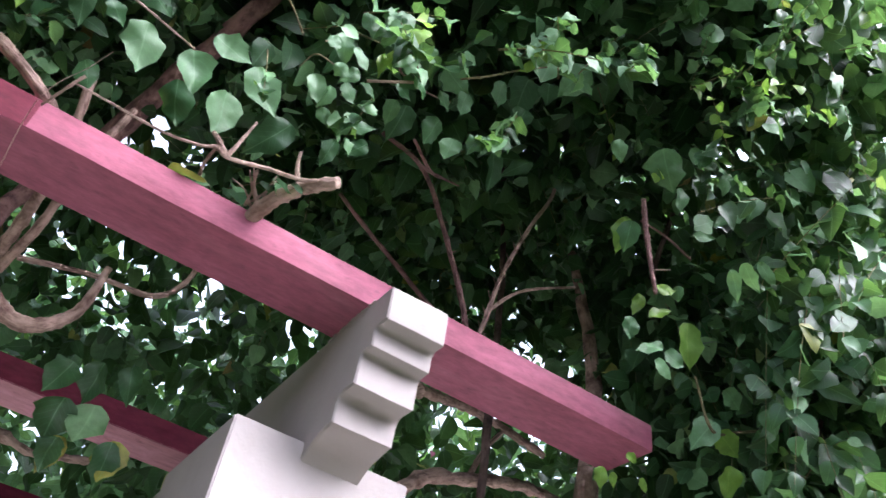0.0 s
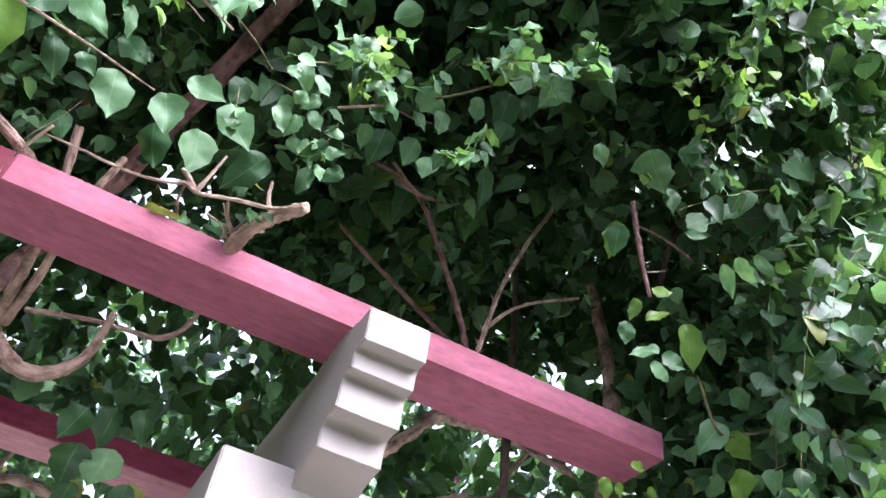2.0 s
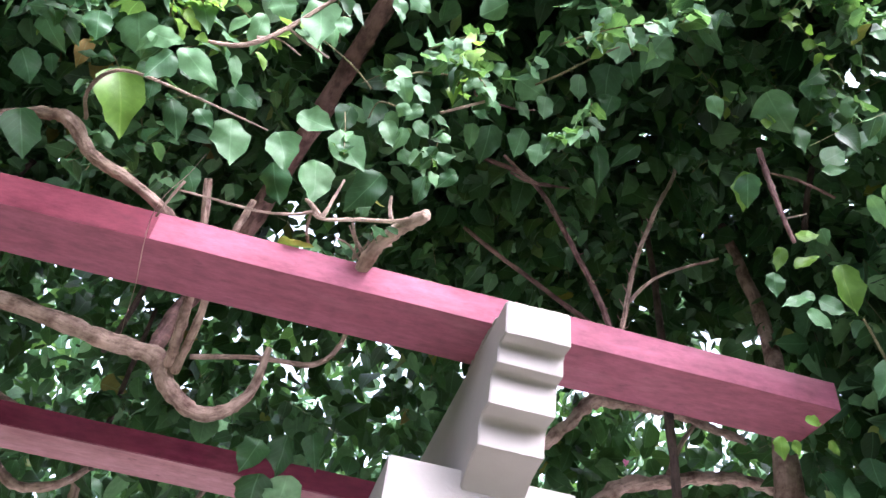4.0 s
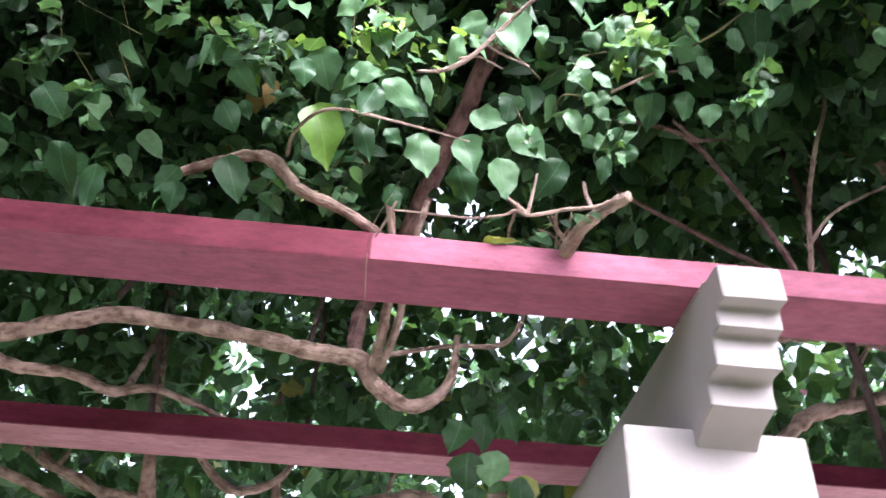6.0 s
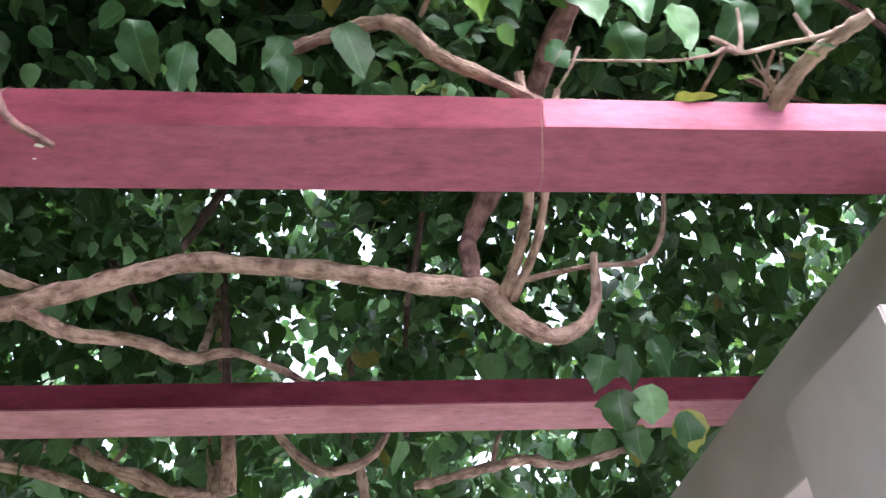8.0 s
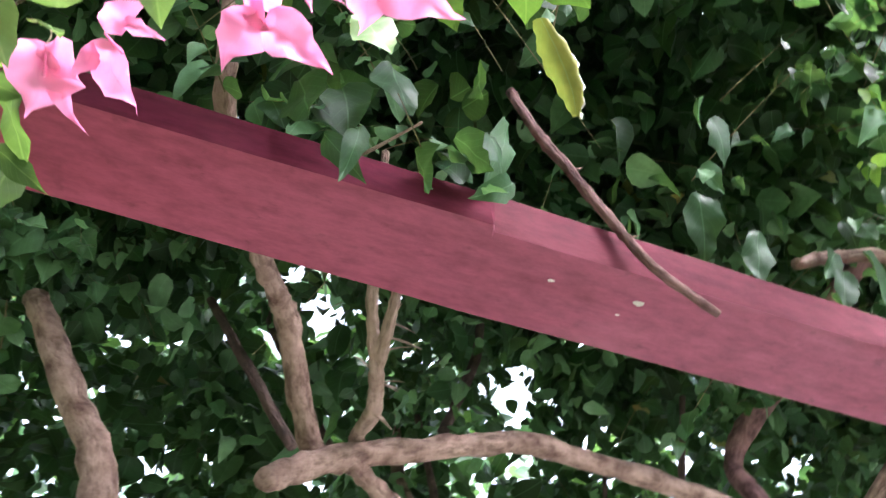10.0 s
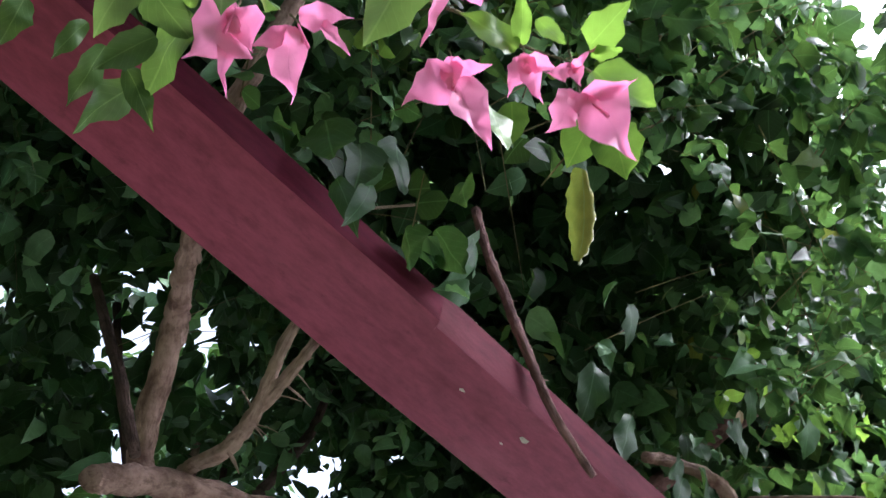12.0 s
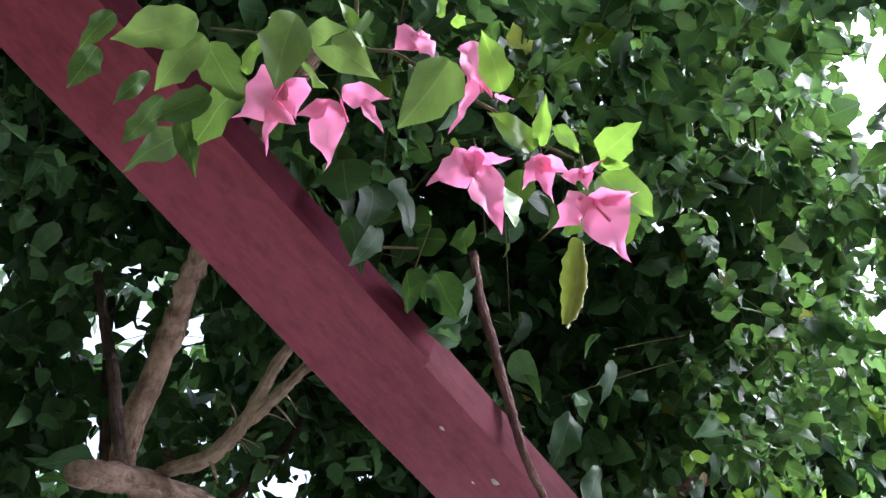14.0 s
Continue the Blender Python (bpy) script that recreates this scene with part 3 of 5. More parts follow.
branch("twig", THORN_BARK, (-0.033, -0.1, 2.969, 0.004), (0.071, 0.0, 3.014, 0.005), (0.161, 0.1, 3.124, 0.006))
branch("twig", THORN_BARK, (0.0, -0.05, 2.967, 0.003), (0.072, 0.0, 3.007, 0.004), (0.224, 0.1, 3.135, 0.003))
branch("twig", THORN_BARK, (-0.124, -0.15, 3.176, 0.003), (-0.14, -0.15, 3.117, 0.003), (-0.031, -0.1, 3.17, 0.003), (0.043, -0.1, 3.19, 0.002))
branch("twig", TWIG, (-0.232, -0.2, 2.944, 0.004), (-0.176, -0.22, 2.968, 0.004), (-0.125, -0.24, 2.991, 0.0035))
branch("twig", TWIG, (-0.29, -0.13, 2.61, 0.006), (-0.30, -0.13, 2.65, 0.005), (-0.303, -0.13, 2.69, 0.004))
for k in range(7):
    a = k * 0.9 + 0.4
    dx, dz = 0.07 * math.cos(a), 0.05 * abs(math.sin(a)) + 0.012
    branch("twig", TWIG, (-0.335 + 0.02 * math.sin(k * 2.1), -0.01, 2.578, 0.0032), (-0.335 + dx * 0.5, -0.045, 2.582 + dz * 0.4, 0.0026), (-0.335 + dx, -0.05 - 0.012 * (k % 3), 2.582 + dz, 0.0015), sides=5, per=3)
branch("shoot", TWIG, (-1.03, -0.06, 2.75, 0.005), (-0.995, -0.2, 2.70, 0.0042), (-0.91, -0.297, 2.682, 0.0036), (-0.76, -0.285, 2.674, 0.003), (-0.597, -0.262, 2.658, 0.002))
# hanging thorny twig over the beam's face
hang = branch("thorny_twig", THORN_BARK, (-1.97, -0.03, 2.9, 0.009), (-1.913, -0.02, 2.771, 0.0105), (-1.869, -0.018, 2.689, 0.0105), (-1.817, -0.02, 2.577, 0.0095), (-1.761, -0.02, 2.482, 0.008), (-1.673, -0.02, 2.415, 0.0065), label="reddish-brown thorny twig hanging across the red beam")
# right-hand stems rising from the beam
thorny = branch("stem", BARK, (0.36, 0.16, 2.58, 0.008), (0.39, 0.13, 2.70, 0.0075), (0.433, 0.12, 2.93, 0.007), (0.51, 0.12, 3.16, 0.007), (0.6, 0.12, 3.42, 0.006), (0.55, 0.12, 3.73, 0.005))
branch("stem", BARK, (0.40, 0.13, 2.77, 0.006), (0.505, 0.12, 2.90, 0.005), (0.69, 0.1, 3.01, 0.004))
tall = branch("stem", THORN_BARK, (0.40, 0.2, 2.58, 0.009), (0.38, 0.2, 2.75, 0.009), (0.30, 0.2, 2.95, 0.0085), (0.15, 0.2, 3.22, 0.008), (-0.02, 0.2, 3.28, 0.007))
branch("stem", THORN_BARK, (0.5, 0.45, 2.9, 0.009), (0.38, 0.5, 3.02, 0.008), (0.17, 0.5, 3.14, 0.008), (0.0, 0.5, 3.25, 0.007))
branch("limb", THORN_BARK, (-0.84, 0.70, 2.60, 0.022), (-0.85, 0.77, 2.74, 0.027), (-0.83, 0.82, 2.92, 0.030), (-0.72, 0.68, 3.09, 0.032), (-0.53, 0.195, 3.4, 0.031), (-0.42, -0.1, 3.6, 0.028), (-0.34, -0.2, 3.9, 0.02), sides=12)
branch("limb", DARK_BARK, (0.78, 0.62, 2.2, 0.016), (0.77, 0.62, 3.1, 0.014), (0.75, 0.62, 3.5, 0.012), (0.7, 0.65, 4.2, 0.01), sides=10)
# gnarled boughs behind the beam, past the rafter
branch("bough", BARK, (0.40, 0.88, 2.68, 0.018), (0.513, 0.85, 2.8, 0.020), (0.603, 0.85, 2.914, 0.022), (0.696, 0.85, 2.935, 0.020), (0.847, 0.85, 2.947, 0.018), (1.007, 0.85, 2.936, 0.016), (1.2, 0.85, 2.9, 0.013), knobs=0.3)
branch("bough", BARK, (0.50, 0.92, 2.42, 0.024), (0.611, 0.9, 2.54, 0.026), (0.723, 0.9, 2.638, 0.026), (0.903, 0.9, 2.702, 0.025), (1.098, 0.9, 2.763, 0.024), (1.286, 0.9, 2.777, 0.022), (1.6, 0.9, 2.72, 0.018), knobs=0.22)
branch("twig", BARK, (0.62, 0.86, 2.9, 0.010), (0.72, 0.84, 3.0, 0.008), (0.86, 0.82, 3.02, 0.006))
branch("twig", BARK, (0.9, 0.9, 2.70, 0.012), (0.94, 0.88, 2.82, 0.010), (1.02, 0.86, 2.95, 0.009))
branch("stem", DARK_BARK, (-1.56, 1.22, 2.56, 0.013), (-1.573, 1.22, 2.621, 0.013), (-1.612, 1.22, 2.912, 0.012), (-1.652, 1.22, 3.17, 0.010))
branch("bough", BARK, (-2.7, 1.8, 2.62, 0.022), (-2.359, 1.75, 2.667, 0.024), (-2.198, 1.75, 2.659, 0.024), (-2.015, 1.75, 2.567, 0.022), (-1.865, 1.75, 2.505, 0.02), (-1.7, 1.8, 2.50, 0.018), knobs=0.25)
branch("stem", BARK, (-1.66, 1.9, 2.42, 0.022), (-1.70, 1.9, 2.6, 0.021), (-1.74, 1.9, 2.75, 0.02), (-1.8, 1.85, 3.1, 0.016))
branch("stem", BARK, (-1.15, 1.9, 2.45, 0.02), (-1.17, 1.9, 2.62, 0.019), (-1.19, 1.9, 2.75, 0.018), (-1.22, 1.85, 3.1, 0.014))
branch("bough", BARK, (-0.98, 1.72, 2.48, 0.016), (-0.818, 1.7, 2.508, 0.018), (-0.588, 1.7, 2.561, 0.018), (-0.425, 1.7, 2.536, 0.016), (-0.2, 1.72, 2.6, 0.013), knobs=0.25)
branch("twig", BARK, (-0.7, 1.7, 2.54, 0.010), (-0.66, 1.68, 2.66, 0.009), (-0.56, 1.66, 2.8, 0.007))
branch("twig", BARK, (-2.05, 1.75, 2.58, 0.010), (-1.98, 1.72, 2.70, 0.009), (-1.93, 1.7, 2.86, 0.007))
branch("stem", DARK_BARK, (-1.02, 1.35, 2.5, 0.010), (-1.02, 1.3, 2.75, 0.010), (-1.0, 1.2, 3.1, 0.008))
branch("stem", DARK_BARK, (-1.03, 0.9, 2.70, 0.008), (-1.0, 0.88, 2.83, 0.010), (-0.96, 0.8, 3.1, 0.009))
branch("stem", BARK, (-1.694, 1.36, 3.349, 0.021), (-1.67, 1.37, 3.157, 0.022), (-1.639, 1.38, 2.9, 0.022), (-1.592, 1.38, 2.57, 0.023), (-1.566, 1.4, 2.343, 0.023))
branch("stem", BARK, (-1.663, 1.35, 3.011, 0.013), (-1.65, 1.2, 2.779, 0.014), (-1.612, 1.0, 2.579, 0.013))
branch("bough", BARK, (-1.459, 1.55, 2.621, 0.014), (-1.38, 1.55, 2.531, 0.017), (-1.297, 1.55, 2.475, 0.018), (-1.211, 1.55, 2.479, 0.018), (-1.129, 1.55, 2.526, 0.015), (-1.074, 1.6, 2.628, 0.012))
branch("bough", BARK, (-2.113, 1.6, 2.6, 0.012), (-1.985, 1.6, 2.523, 0.016), (-1.88, 1.6, 2.492, 0.018), (-1.78, 1.6, 2.428, 0.016))
branch("stem", BARK, (-1.763, 1.9, 2.89, 0.02), (-1.739, 1.9, 2.732, 0.021), (-1.704, 1.9, 2.509, 0.022))
branch("bough", BARK, (-2.5, 1.55, 2.55, 0.02), (-2.2, 1.6, 2.5, 0.02), (-1.95, 1.65, 2.42, 0.018), (-1.8, 1.75, 2.38, 0.016))
branch("shoot", GREEN_STEM, (0.833, -0.22, 2.611, 0.003), (0.904, -0.2, 2.494, 0.004), (1.004, -0.2, 2.528, 0.004), (1.143, -0.2, 2.595, 0.004), (1.369, -0.18, 2.692, 0.005))
branch("twig", THORN_BARK, (1.35, -0.2, 2.65, 0.006), (1.39, -0.2, 2.73, 0.005), (1.415, -0.2, 2.79, 0.004))
branch("twig", THORN_BARK, (0.594, -0.29, 3.04, 0.008), (0.609, -0.28, 2.948, 0.008), (0.631, -0.27, 2.855, 0.007), (0.659, -0.26, 2.76, 0.005))
branch("twig", TWIG, (0.648, -0.26, 2.835, 0.002), (0.706, -0.27, 2.863, 0.002))
branch("twig", THORN_BARK, (0.672, -0.2, 3.074, 0.003), (0.768, -0.2, 3.078, 0.004), (0.876, -0.2, 3.048, 0.004))
branch("stem", DARK_BARK, (1.26, 0.0, 4.099, 0.009), (1.165, 0.0, 3.832, 0.009), (1.073, 0.0, 3.592, 0.009), (0.991, 0.0, 3.352, 0.009), (0.974, 0.05, 3.182, 0.01))
branch("twig", TWIG, (1.068, -0.1, 3.707, 0.004), (1.217, -0.1, 3.79, 0.004), (1.385, -0.1, 3.857, 0.003))


for k in range(16):
    f = k / 16
    x, y, z, g = 0.385 + 0.12 * f ** 1.5, 0.13, 2.68 + 0.46 * f, (-1) ** k
    part("thorn", tube([(x, y, z, 0.0028), (x + 0.010 * g, y - 0.006, z + 0.006, 0.0018), (x + 0.017 * g, y - 0.01, z + 0.013, 0.0006)], 5, 2, 0.0), BARK, thorny)
for k in range(10):
    f = k / 10
    x, z, g = 0.385 - 0.2 * f ** 1.4, 2.7 + 0.45 * f, (-1) ** k
    part("thorn", tube([(x, 0.2, z, 0.0028), (x + 0.010 * g, 0.192, z + 0.004, 0.0018), (x + 0.018 * g, 0.19, z + 0.010, 0.0006)], 5, 2, 0.0), THORN_BARK, tall)


# ---- the mass of leaves
def noise_at(p, scale):
    """Soft lumps for clumping, from a few crossed waves."""
    q = p * scale
    return (np.sin(q[:, 0] * 1.7 + 1.3 * np.sin(q[:, 1] * 1.1 + 0.5)) + np.sin(q[:, 1] * 1.9 + 1.7 * np.sin(q[:, 2] * 1.3))
            + np.sin(q[:, 2] * 2.1 + 1.1 * np.sin(q[:, 0] * 1.5 + 2.0))) / 3


def under(p):
    """Underside of the canopy: level over the beams, rising towards its front edge, with hanging swags."""
    swag = 0.07 * np.sin(p[:, 0] * 4.1 + 2 * np.sin(p[:, 1] * 3.0)) + 0.05 * np.sin(p[:, 0] * 9.3 + 1.0 + p[:, 1] * 6)
    slope = np.interp(p[:, 0], (-2.3, -2.05, -1.9), (0.10, 0.22, 0.36))
    low = np.interp(p[:, 0], (-2.12, -2.0, 0.86, 1.0), (0.13, 0.0, 0.0, 0.13)) * (p[:, 1] < -0.02)
    hollow = np.clip(p[:, 0] / 0.25, 0, 1) * np.clip((1.05 - p[:, 0]) / 0.25, 0, 1) * np.clip((p[:, 1] + 0.65) / 0.4, 0, 1)
    gap = np.interp(p[:, 0], (-1.75, -1.6, -1.25, -1.1), (0.3, 0.08, 0.08, 0.25)) * np.clip((p[:, 1] - 0.2) / 0.1, 0, 1) * np.clip((0.95 - p[:, 1]) / 0.15, 0, 1)
    return np.where(p[:, 1] < 0, 2.66 - slope * p[:, 1], 2.66) + gap + swag * (low < 0.06) - low + 0.5 * hollow


def front_edge(p):
    bays = np.interp(p[:, 0], (-5, -2.6, -2.2, -1.95, -1.6, -1.25, -0.95, -0.7, -0.4, 0.1, 0.5, 1.2, 1.8, 4), (-0.7, -0.6, -0.72, -0.95, -1.0, -0.9, -0.8, -0.6, -0.5, -0.66, -1.05, -0.95, -0.6, -0.4))
    return bays + 0.06 * np.sin(p[:, 0] * 7.3) + 0.05 * np.sin(p[:, 0] * 15.1 + 1)


side_vine = thing("climbing_vine", (0.95, 0.45, 0), "leafy climbing vine hanging past the end of the red beam", "vine")
back_tree = thing("tree", (-1.2, 4.6, 0), "dense green tree behind the pergola", "tree")


def hollow_space(p):
    """The open shaft below the slanting limb and the dark burrows beside it, cut along the camera's view."""
    rise, x = p[:, 2] - 1.22 * p[:, 1], p[:, 0] + 0.063 * p[:, 1]
    limb_x = np.interp(rise, (1.85, 2.26, 3.16, 3.72), (-0.806, -0.677, -0.518, -0.426))
    limb_y = np.interp(rise, (1.85, 2.26, 3.16, 3.72), (0.86, 0.68, 0.195, -0.1))
    burrow = np.zeros(len(p), bool)
    for a, b, wide in (((-1.5, -0.3, 2.72), (-1.95, 0.35, 3.5), 0.26), ((-2.17, -0.13, 2.66), (-1.75, 0.14, 3.4), 0.19)):
        a, way = np.array(a), np.array(b) - np.array(a)
        t = np.clip((p - a) @ way / (way @ way), 0, 1)
        burrow |= (np.linalg.norm(p - a - t[:, None] * way, axis=1) < wide) & (noise_at(p, 9.0) < 0.45)
    return burrow | (np.abs(x - limb_x) < 0.085) & (p[:, 1] < limb_y + 0.03) & (rise > 2.72) & (rise < 3.65)


# gaps in the leaves: where one begins, which way it goes, how wide it is there
GAPS_ONE = [
    ((-2.56, 0.79, 2.8), (-0.065, 0.735, 0.675), 0.06), ((-2.49, 1.0, 2.8), (-0.022, 0.782, 0.623), 0.05), ((-2.33, 0.4, 2.52), (0.17, 0.68, 0.71), 0.065),
    ((-2.25, 0.47, 2.8), (0.116, 0.634, 0.765), 0.035), ((-2.2, 0.4, 2.66), (0.21, 0.62, 0.75), 0.055),
    ((-2.14, 0.56, 2.8), (0.176, 0.659, 0.731), 0.035), ((-1.95, -0.41, 2.7), (0.51, 0.106, 0.854), 0.045), ((-1.89, 2.14, 2.8), (-0.261, 0.894, 0.364), 0.1),
    ((-1.75, 0.64, 2.8), (0.455, 0.596, 0.662), 0.09), ((-1.66, 0.63, 2.8), (0.411, 0.631, 0.658), 0.07), ((-1.6, 0.7, 2.88), (0.41, 0.62, 0.66), 0.09),
    ((-1.6, 0.45, 2.8), (0.465, 0.558, 0.687), 0.035), ((-1.56, 0.55, 2.76), (0.327, 0.676, 0.66), 0.045),
]
GAPS_TWO = [
    ((-1.45, 2.6, 3.38), (-0.19, 0.88, 0.43), 0.14), ((-1.21, 1.2, 2.7), (-0.16, 0.87, 0.46), 0.09),
    ((-0.93, 0.4, 2.57), (0.625, 0.569, 0.535), 0.06), ((-0.708, -0.032, 2.72), (0.083, 0.701, 0.708), 0.055), ((-0.643, -0.047, 2.72), (0.091, 0.735, 0.672), 0.05),
    ((-0.56, 0.1, 2.68), (-0.02, 0.74, 0.66), 0.125), ((-0.487, 0.02, 2.72), (-0.075, 0.754, 0.653), 0.06), ((-0.477, 0.005, 2.72), (0.064, 0.759, 0.648), 0.06),
    ((-0.114, -0.454, 2.72), (0.13, 0.617, 0.776), 0.02), ((0.01, -0.532, 2.9), (0.19, 0.534, 0.824), 0.025), ((0.55, -0.66, 2.84), (0.481, 0.431, 0.763), 0.03),
    ((0.591, -0.696, 2.849), (0.488, 0.425, 0.763), 0.03), ((0.596, -0.547, 2.752), (0.491, 0.503, 0.711), 0.025), ((0.61, -0.73, 2.84), (0.513, 0.394, 0.763), 0.03),
]


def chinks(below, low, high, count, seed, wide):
    """Small chinks through the leaves, cut along sight lines from near the camera."""
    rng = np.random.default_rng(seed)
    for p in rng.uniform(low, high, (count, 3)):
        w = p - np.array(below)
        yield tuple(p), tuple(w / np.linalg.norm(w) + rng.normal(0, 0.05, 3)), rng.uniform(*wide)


# each fan starts close to where the camera passes
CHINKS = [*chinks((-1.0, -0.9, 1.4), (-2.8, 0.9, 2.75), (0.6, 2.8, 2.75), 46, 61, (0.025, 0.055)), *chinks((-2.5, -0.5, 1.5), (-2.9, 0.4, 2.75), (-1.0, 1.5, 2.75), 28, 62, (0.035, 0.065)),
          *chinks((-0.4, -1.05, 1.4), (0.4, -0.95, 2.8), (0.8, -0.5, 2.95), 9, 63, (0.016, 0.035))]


def sky_gaps(p, rng):
    """Ragged openings through the leaves to the sky, wider above than below."""
    hit = np.zeros(len(p), bool)
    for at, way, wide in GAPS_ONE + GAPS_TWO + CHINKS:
        w = np.array(way) / np.linalg.norm(way)
        v = p - np.array(at)
        far = v @ w
        off = np.linalg.norm(v - far[:, None] * w, axis=1)
        hit |= (off < (wide + 0.028 * np.clip(far, 0, 3)) * rng.uniform(0.5, 1.15, len(p))) & (far > 0)
    return hit & (rng.random(len(p)) > 0.15)


def depth(p):
    """Thickness of the canopy: thin at its front edge."""
    thin = np.interp(p[:, 0], (-1.2, -0.75, -0.1, 0.2), (0.8, 0.6, 0.6, 0.8))
    return np.clip(thin + 1.2 * (p[:, 1] - front_edge(p)), thin, 1.15)


def stuff(name, me, label, owner=None):
    ob = new(name, me)
    child(ob, owner or vine)
    return tagged(ob, label, kind="stuff")


def stem_mesh(name, paths, radius, mat):
    """Thin three-sided stems along many short paths (shoots, points, 3)."""
    k, m, _ = paths.shape
    ring = np.array([(1, 0, 0), (-0.5, 0.6, 0.6), (-0.5, -0.6, -0.6)])
    r = radius * np.linspace(1, 0.4, m)
    co = (paths[:, :, None] + ring[None, None] * r[None, :, None, None]).reshape(-1, 3)
    a = np.arange(k)[:, None, None] * m * 3 + np.arange(m - 1)[None, :, None] * 3 + np.arange(3)[None, None]
    b = np.arange(k)[:, None, None] * m * 3 + np.arange(m - 1)[None, :, None] * 3 + np.array([1, 2, 0])[None, None]
    quads = np.stack([a, b, b + 3, a + 3], axis=-1).reshape(-1, 4)
    me = bpy.data.meshes.new(name)
    me.vertices.add(len(co))
    me.vertices.foreach_set("co", co.astype(np.float32).ravel())
    me.loops.add(quads.size)
    me.loops.foreach_set("vertex_index", quads.astype(np.int32).ravel())
    me.polygons.add(len(quads))
    me.polygons.foreach_set("loop_start", np.arange(0, quads.size, 4, dtype=np.int32))
    me.update(calc_edges=True)
    me.materials.append(mat)
    return me


def shoots(name, p0, way, length, size, seed, fine=1, mat=LEAF, many=11, out=(0, -0.8, 0.45), clear=0.0, owner=None, label="sprays of green leaves at the edge of the vine"):
    """Drooping shoots with leaves on both sides, smaller towards the tip."""
    rng = np.random.default_rng(seed)
    k = len(p0)
    d = way + rng.normal(0, 0.45, (k, 3))
    d /= np.linalg.norm(d, axis=1, keepdims=True)
    if clear:
        d[:, 2] = np.where(p0[:, 2] < 2.9, np.maximum(d[:, 2], -0.15), d[:, 2])
    ln = rng.uniform(*length, (k, 1))
    if clear:
        ends = p0 + d * ln
        ln = np.where((ends[:, 2] < np.maximum(under(ends) - 0.02, 2.62))[:, None], ln * 0.5, ln)
    sag = rng.uniform(0.1, 0.5, (k, 1)) * (0.4 if clear else 1.0)

    def along(t):
        q = p0[:, None] + d[:, None] * (ln * t)[..., None]
        q[..., 2] -= sag * ln * t * t
        return q

    stuff("stem_mass", stem_mesh("stems", along(np.tile(np.linspace(0, 1, 6), (k, 1))), 0.0022, GREEN_STEM), "thin green shoots of the vine", owner)
    t = np.tile((np.arange(many) + 0.5) / many, (k, 1)) + rng.uniform(-0.03, 0.03, (k, many))
    at = along(t).reshape(-1, 3)
    flip = np.where(np.arange(many) % 2, 1.0, -1.0)[None, :, None]
    side = np.cross(d, np.array([0, 0, 1.0]))[:, None] * flip
    tip = side * 0.75 + d[:, None] * 0.45 + np.array([0, -0.1, -0.75]) + rng.normal(0, 0.35, (k, many, 3))
    face = np.array(out) + rng.normal(0, 0.5, (k, many, 3))
    s = rng.uniform(*size, (k, many)) * (1.08 - 0.45 * t)
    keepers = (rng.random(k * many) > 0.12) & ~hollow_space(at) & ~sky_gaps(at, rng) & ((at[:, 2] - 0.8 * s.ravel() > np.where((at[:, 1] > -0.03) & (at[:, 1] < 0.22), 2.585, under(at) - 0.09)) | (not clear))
    me = leaf_mesh(name, at[keepers], tip.reshape(-1, 3)[keepers], face.reshape(-1, 3)[keepers], s.ravel()[keepers], mat, fine, rng)
    return stuff(name, me, label, owner)


def scatter(name, count, low, high, size, out, seed, keep=None, lumps=2.2, bar=-0.35, mat=LEAF, fine=0, owner=None, label="dense dark green leaves inside the vine"):
    rng = np.random.default_rng(seed)
    p = rng.uniform(low, high, (count, 3))
    ok = noise_at(p, lumps) + rng.normal(0, 0.25, count) > bar
    if keep is not None:
        ok &= keep(p)
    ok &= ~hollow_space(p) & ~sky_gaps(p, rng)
    p = p[ok]
    k = len(p)
    face = np.array(out) + rng.normal(0, 0.8, (k, 3))
    tip = np.column_stack([rng.normal(0, 0.6, (k, 2)), -0.9 + rng.normal(0, 0.45, k)]) + 0.35 * np.array(out)
    return stuff(name, leaf_mesh(name, p, tip, face, rng.uniform(*size, k), mat, fine, rng), label, owner)


def sown(count, low, high, seed, lift, lumps=2.6, bar=-0.2):
    """Places just inside the underside of the canopy."""
    rng = np.random.default_rng(seed)
    p = np.column_stack([rng.uniform(low[0], high[0], count), rng.uniform(low[1], high[1], count), np.zeros(count)])
    p[:, 2] = under(p) + rng.uniform(*lift, count)
    thin = (p[:, 0] > -2.0) & (p[:, 0] < -1.15) & (p[:, 1] > -0.55) & (rng.random(count) > 0.32)
    thin |= (p[:, 0] > -2.0) & (p[:, 0] < -1.35) & (p[:, 1] > -0.38) & (p[:, 1] < 0.3) & (rng.random(count) > 0.3)
    thin |= (p[:, 0] > -0.8) & (p[:, 0] < 1.0) & (rng.random(count) > 0.45)
    thin |= (p[:, 0] > -1.1) & (p[:, 0] < 0.3) & (p[:, 1] < 0.05) & (rng.random(count) > 0.45)
    return p[(noise_at(p, lumps) > bar) & (p[:, 1] > front_edge(p)) & ~thin]


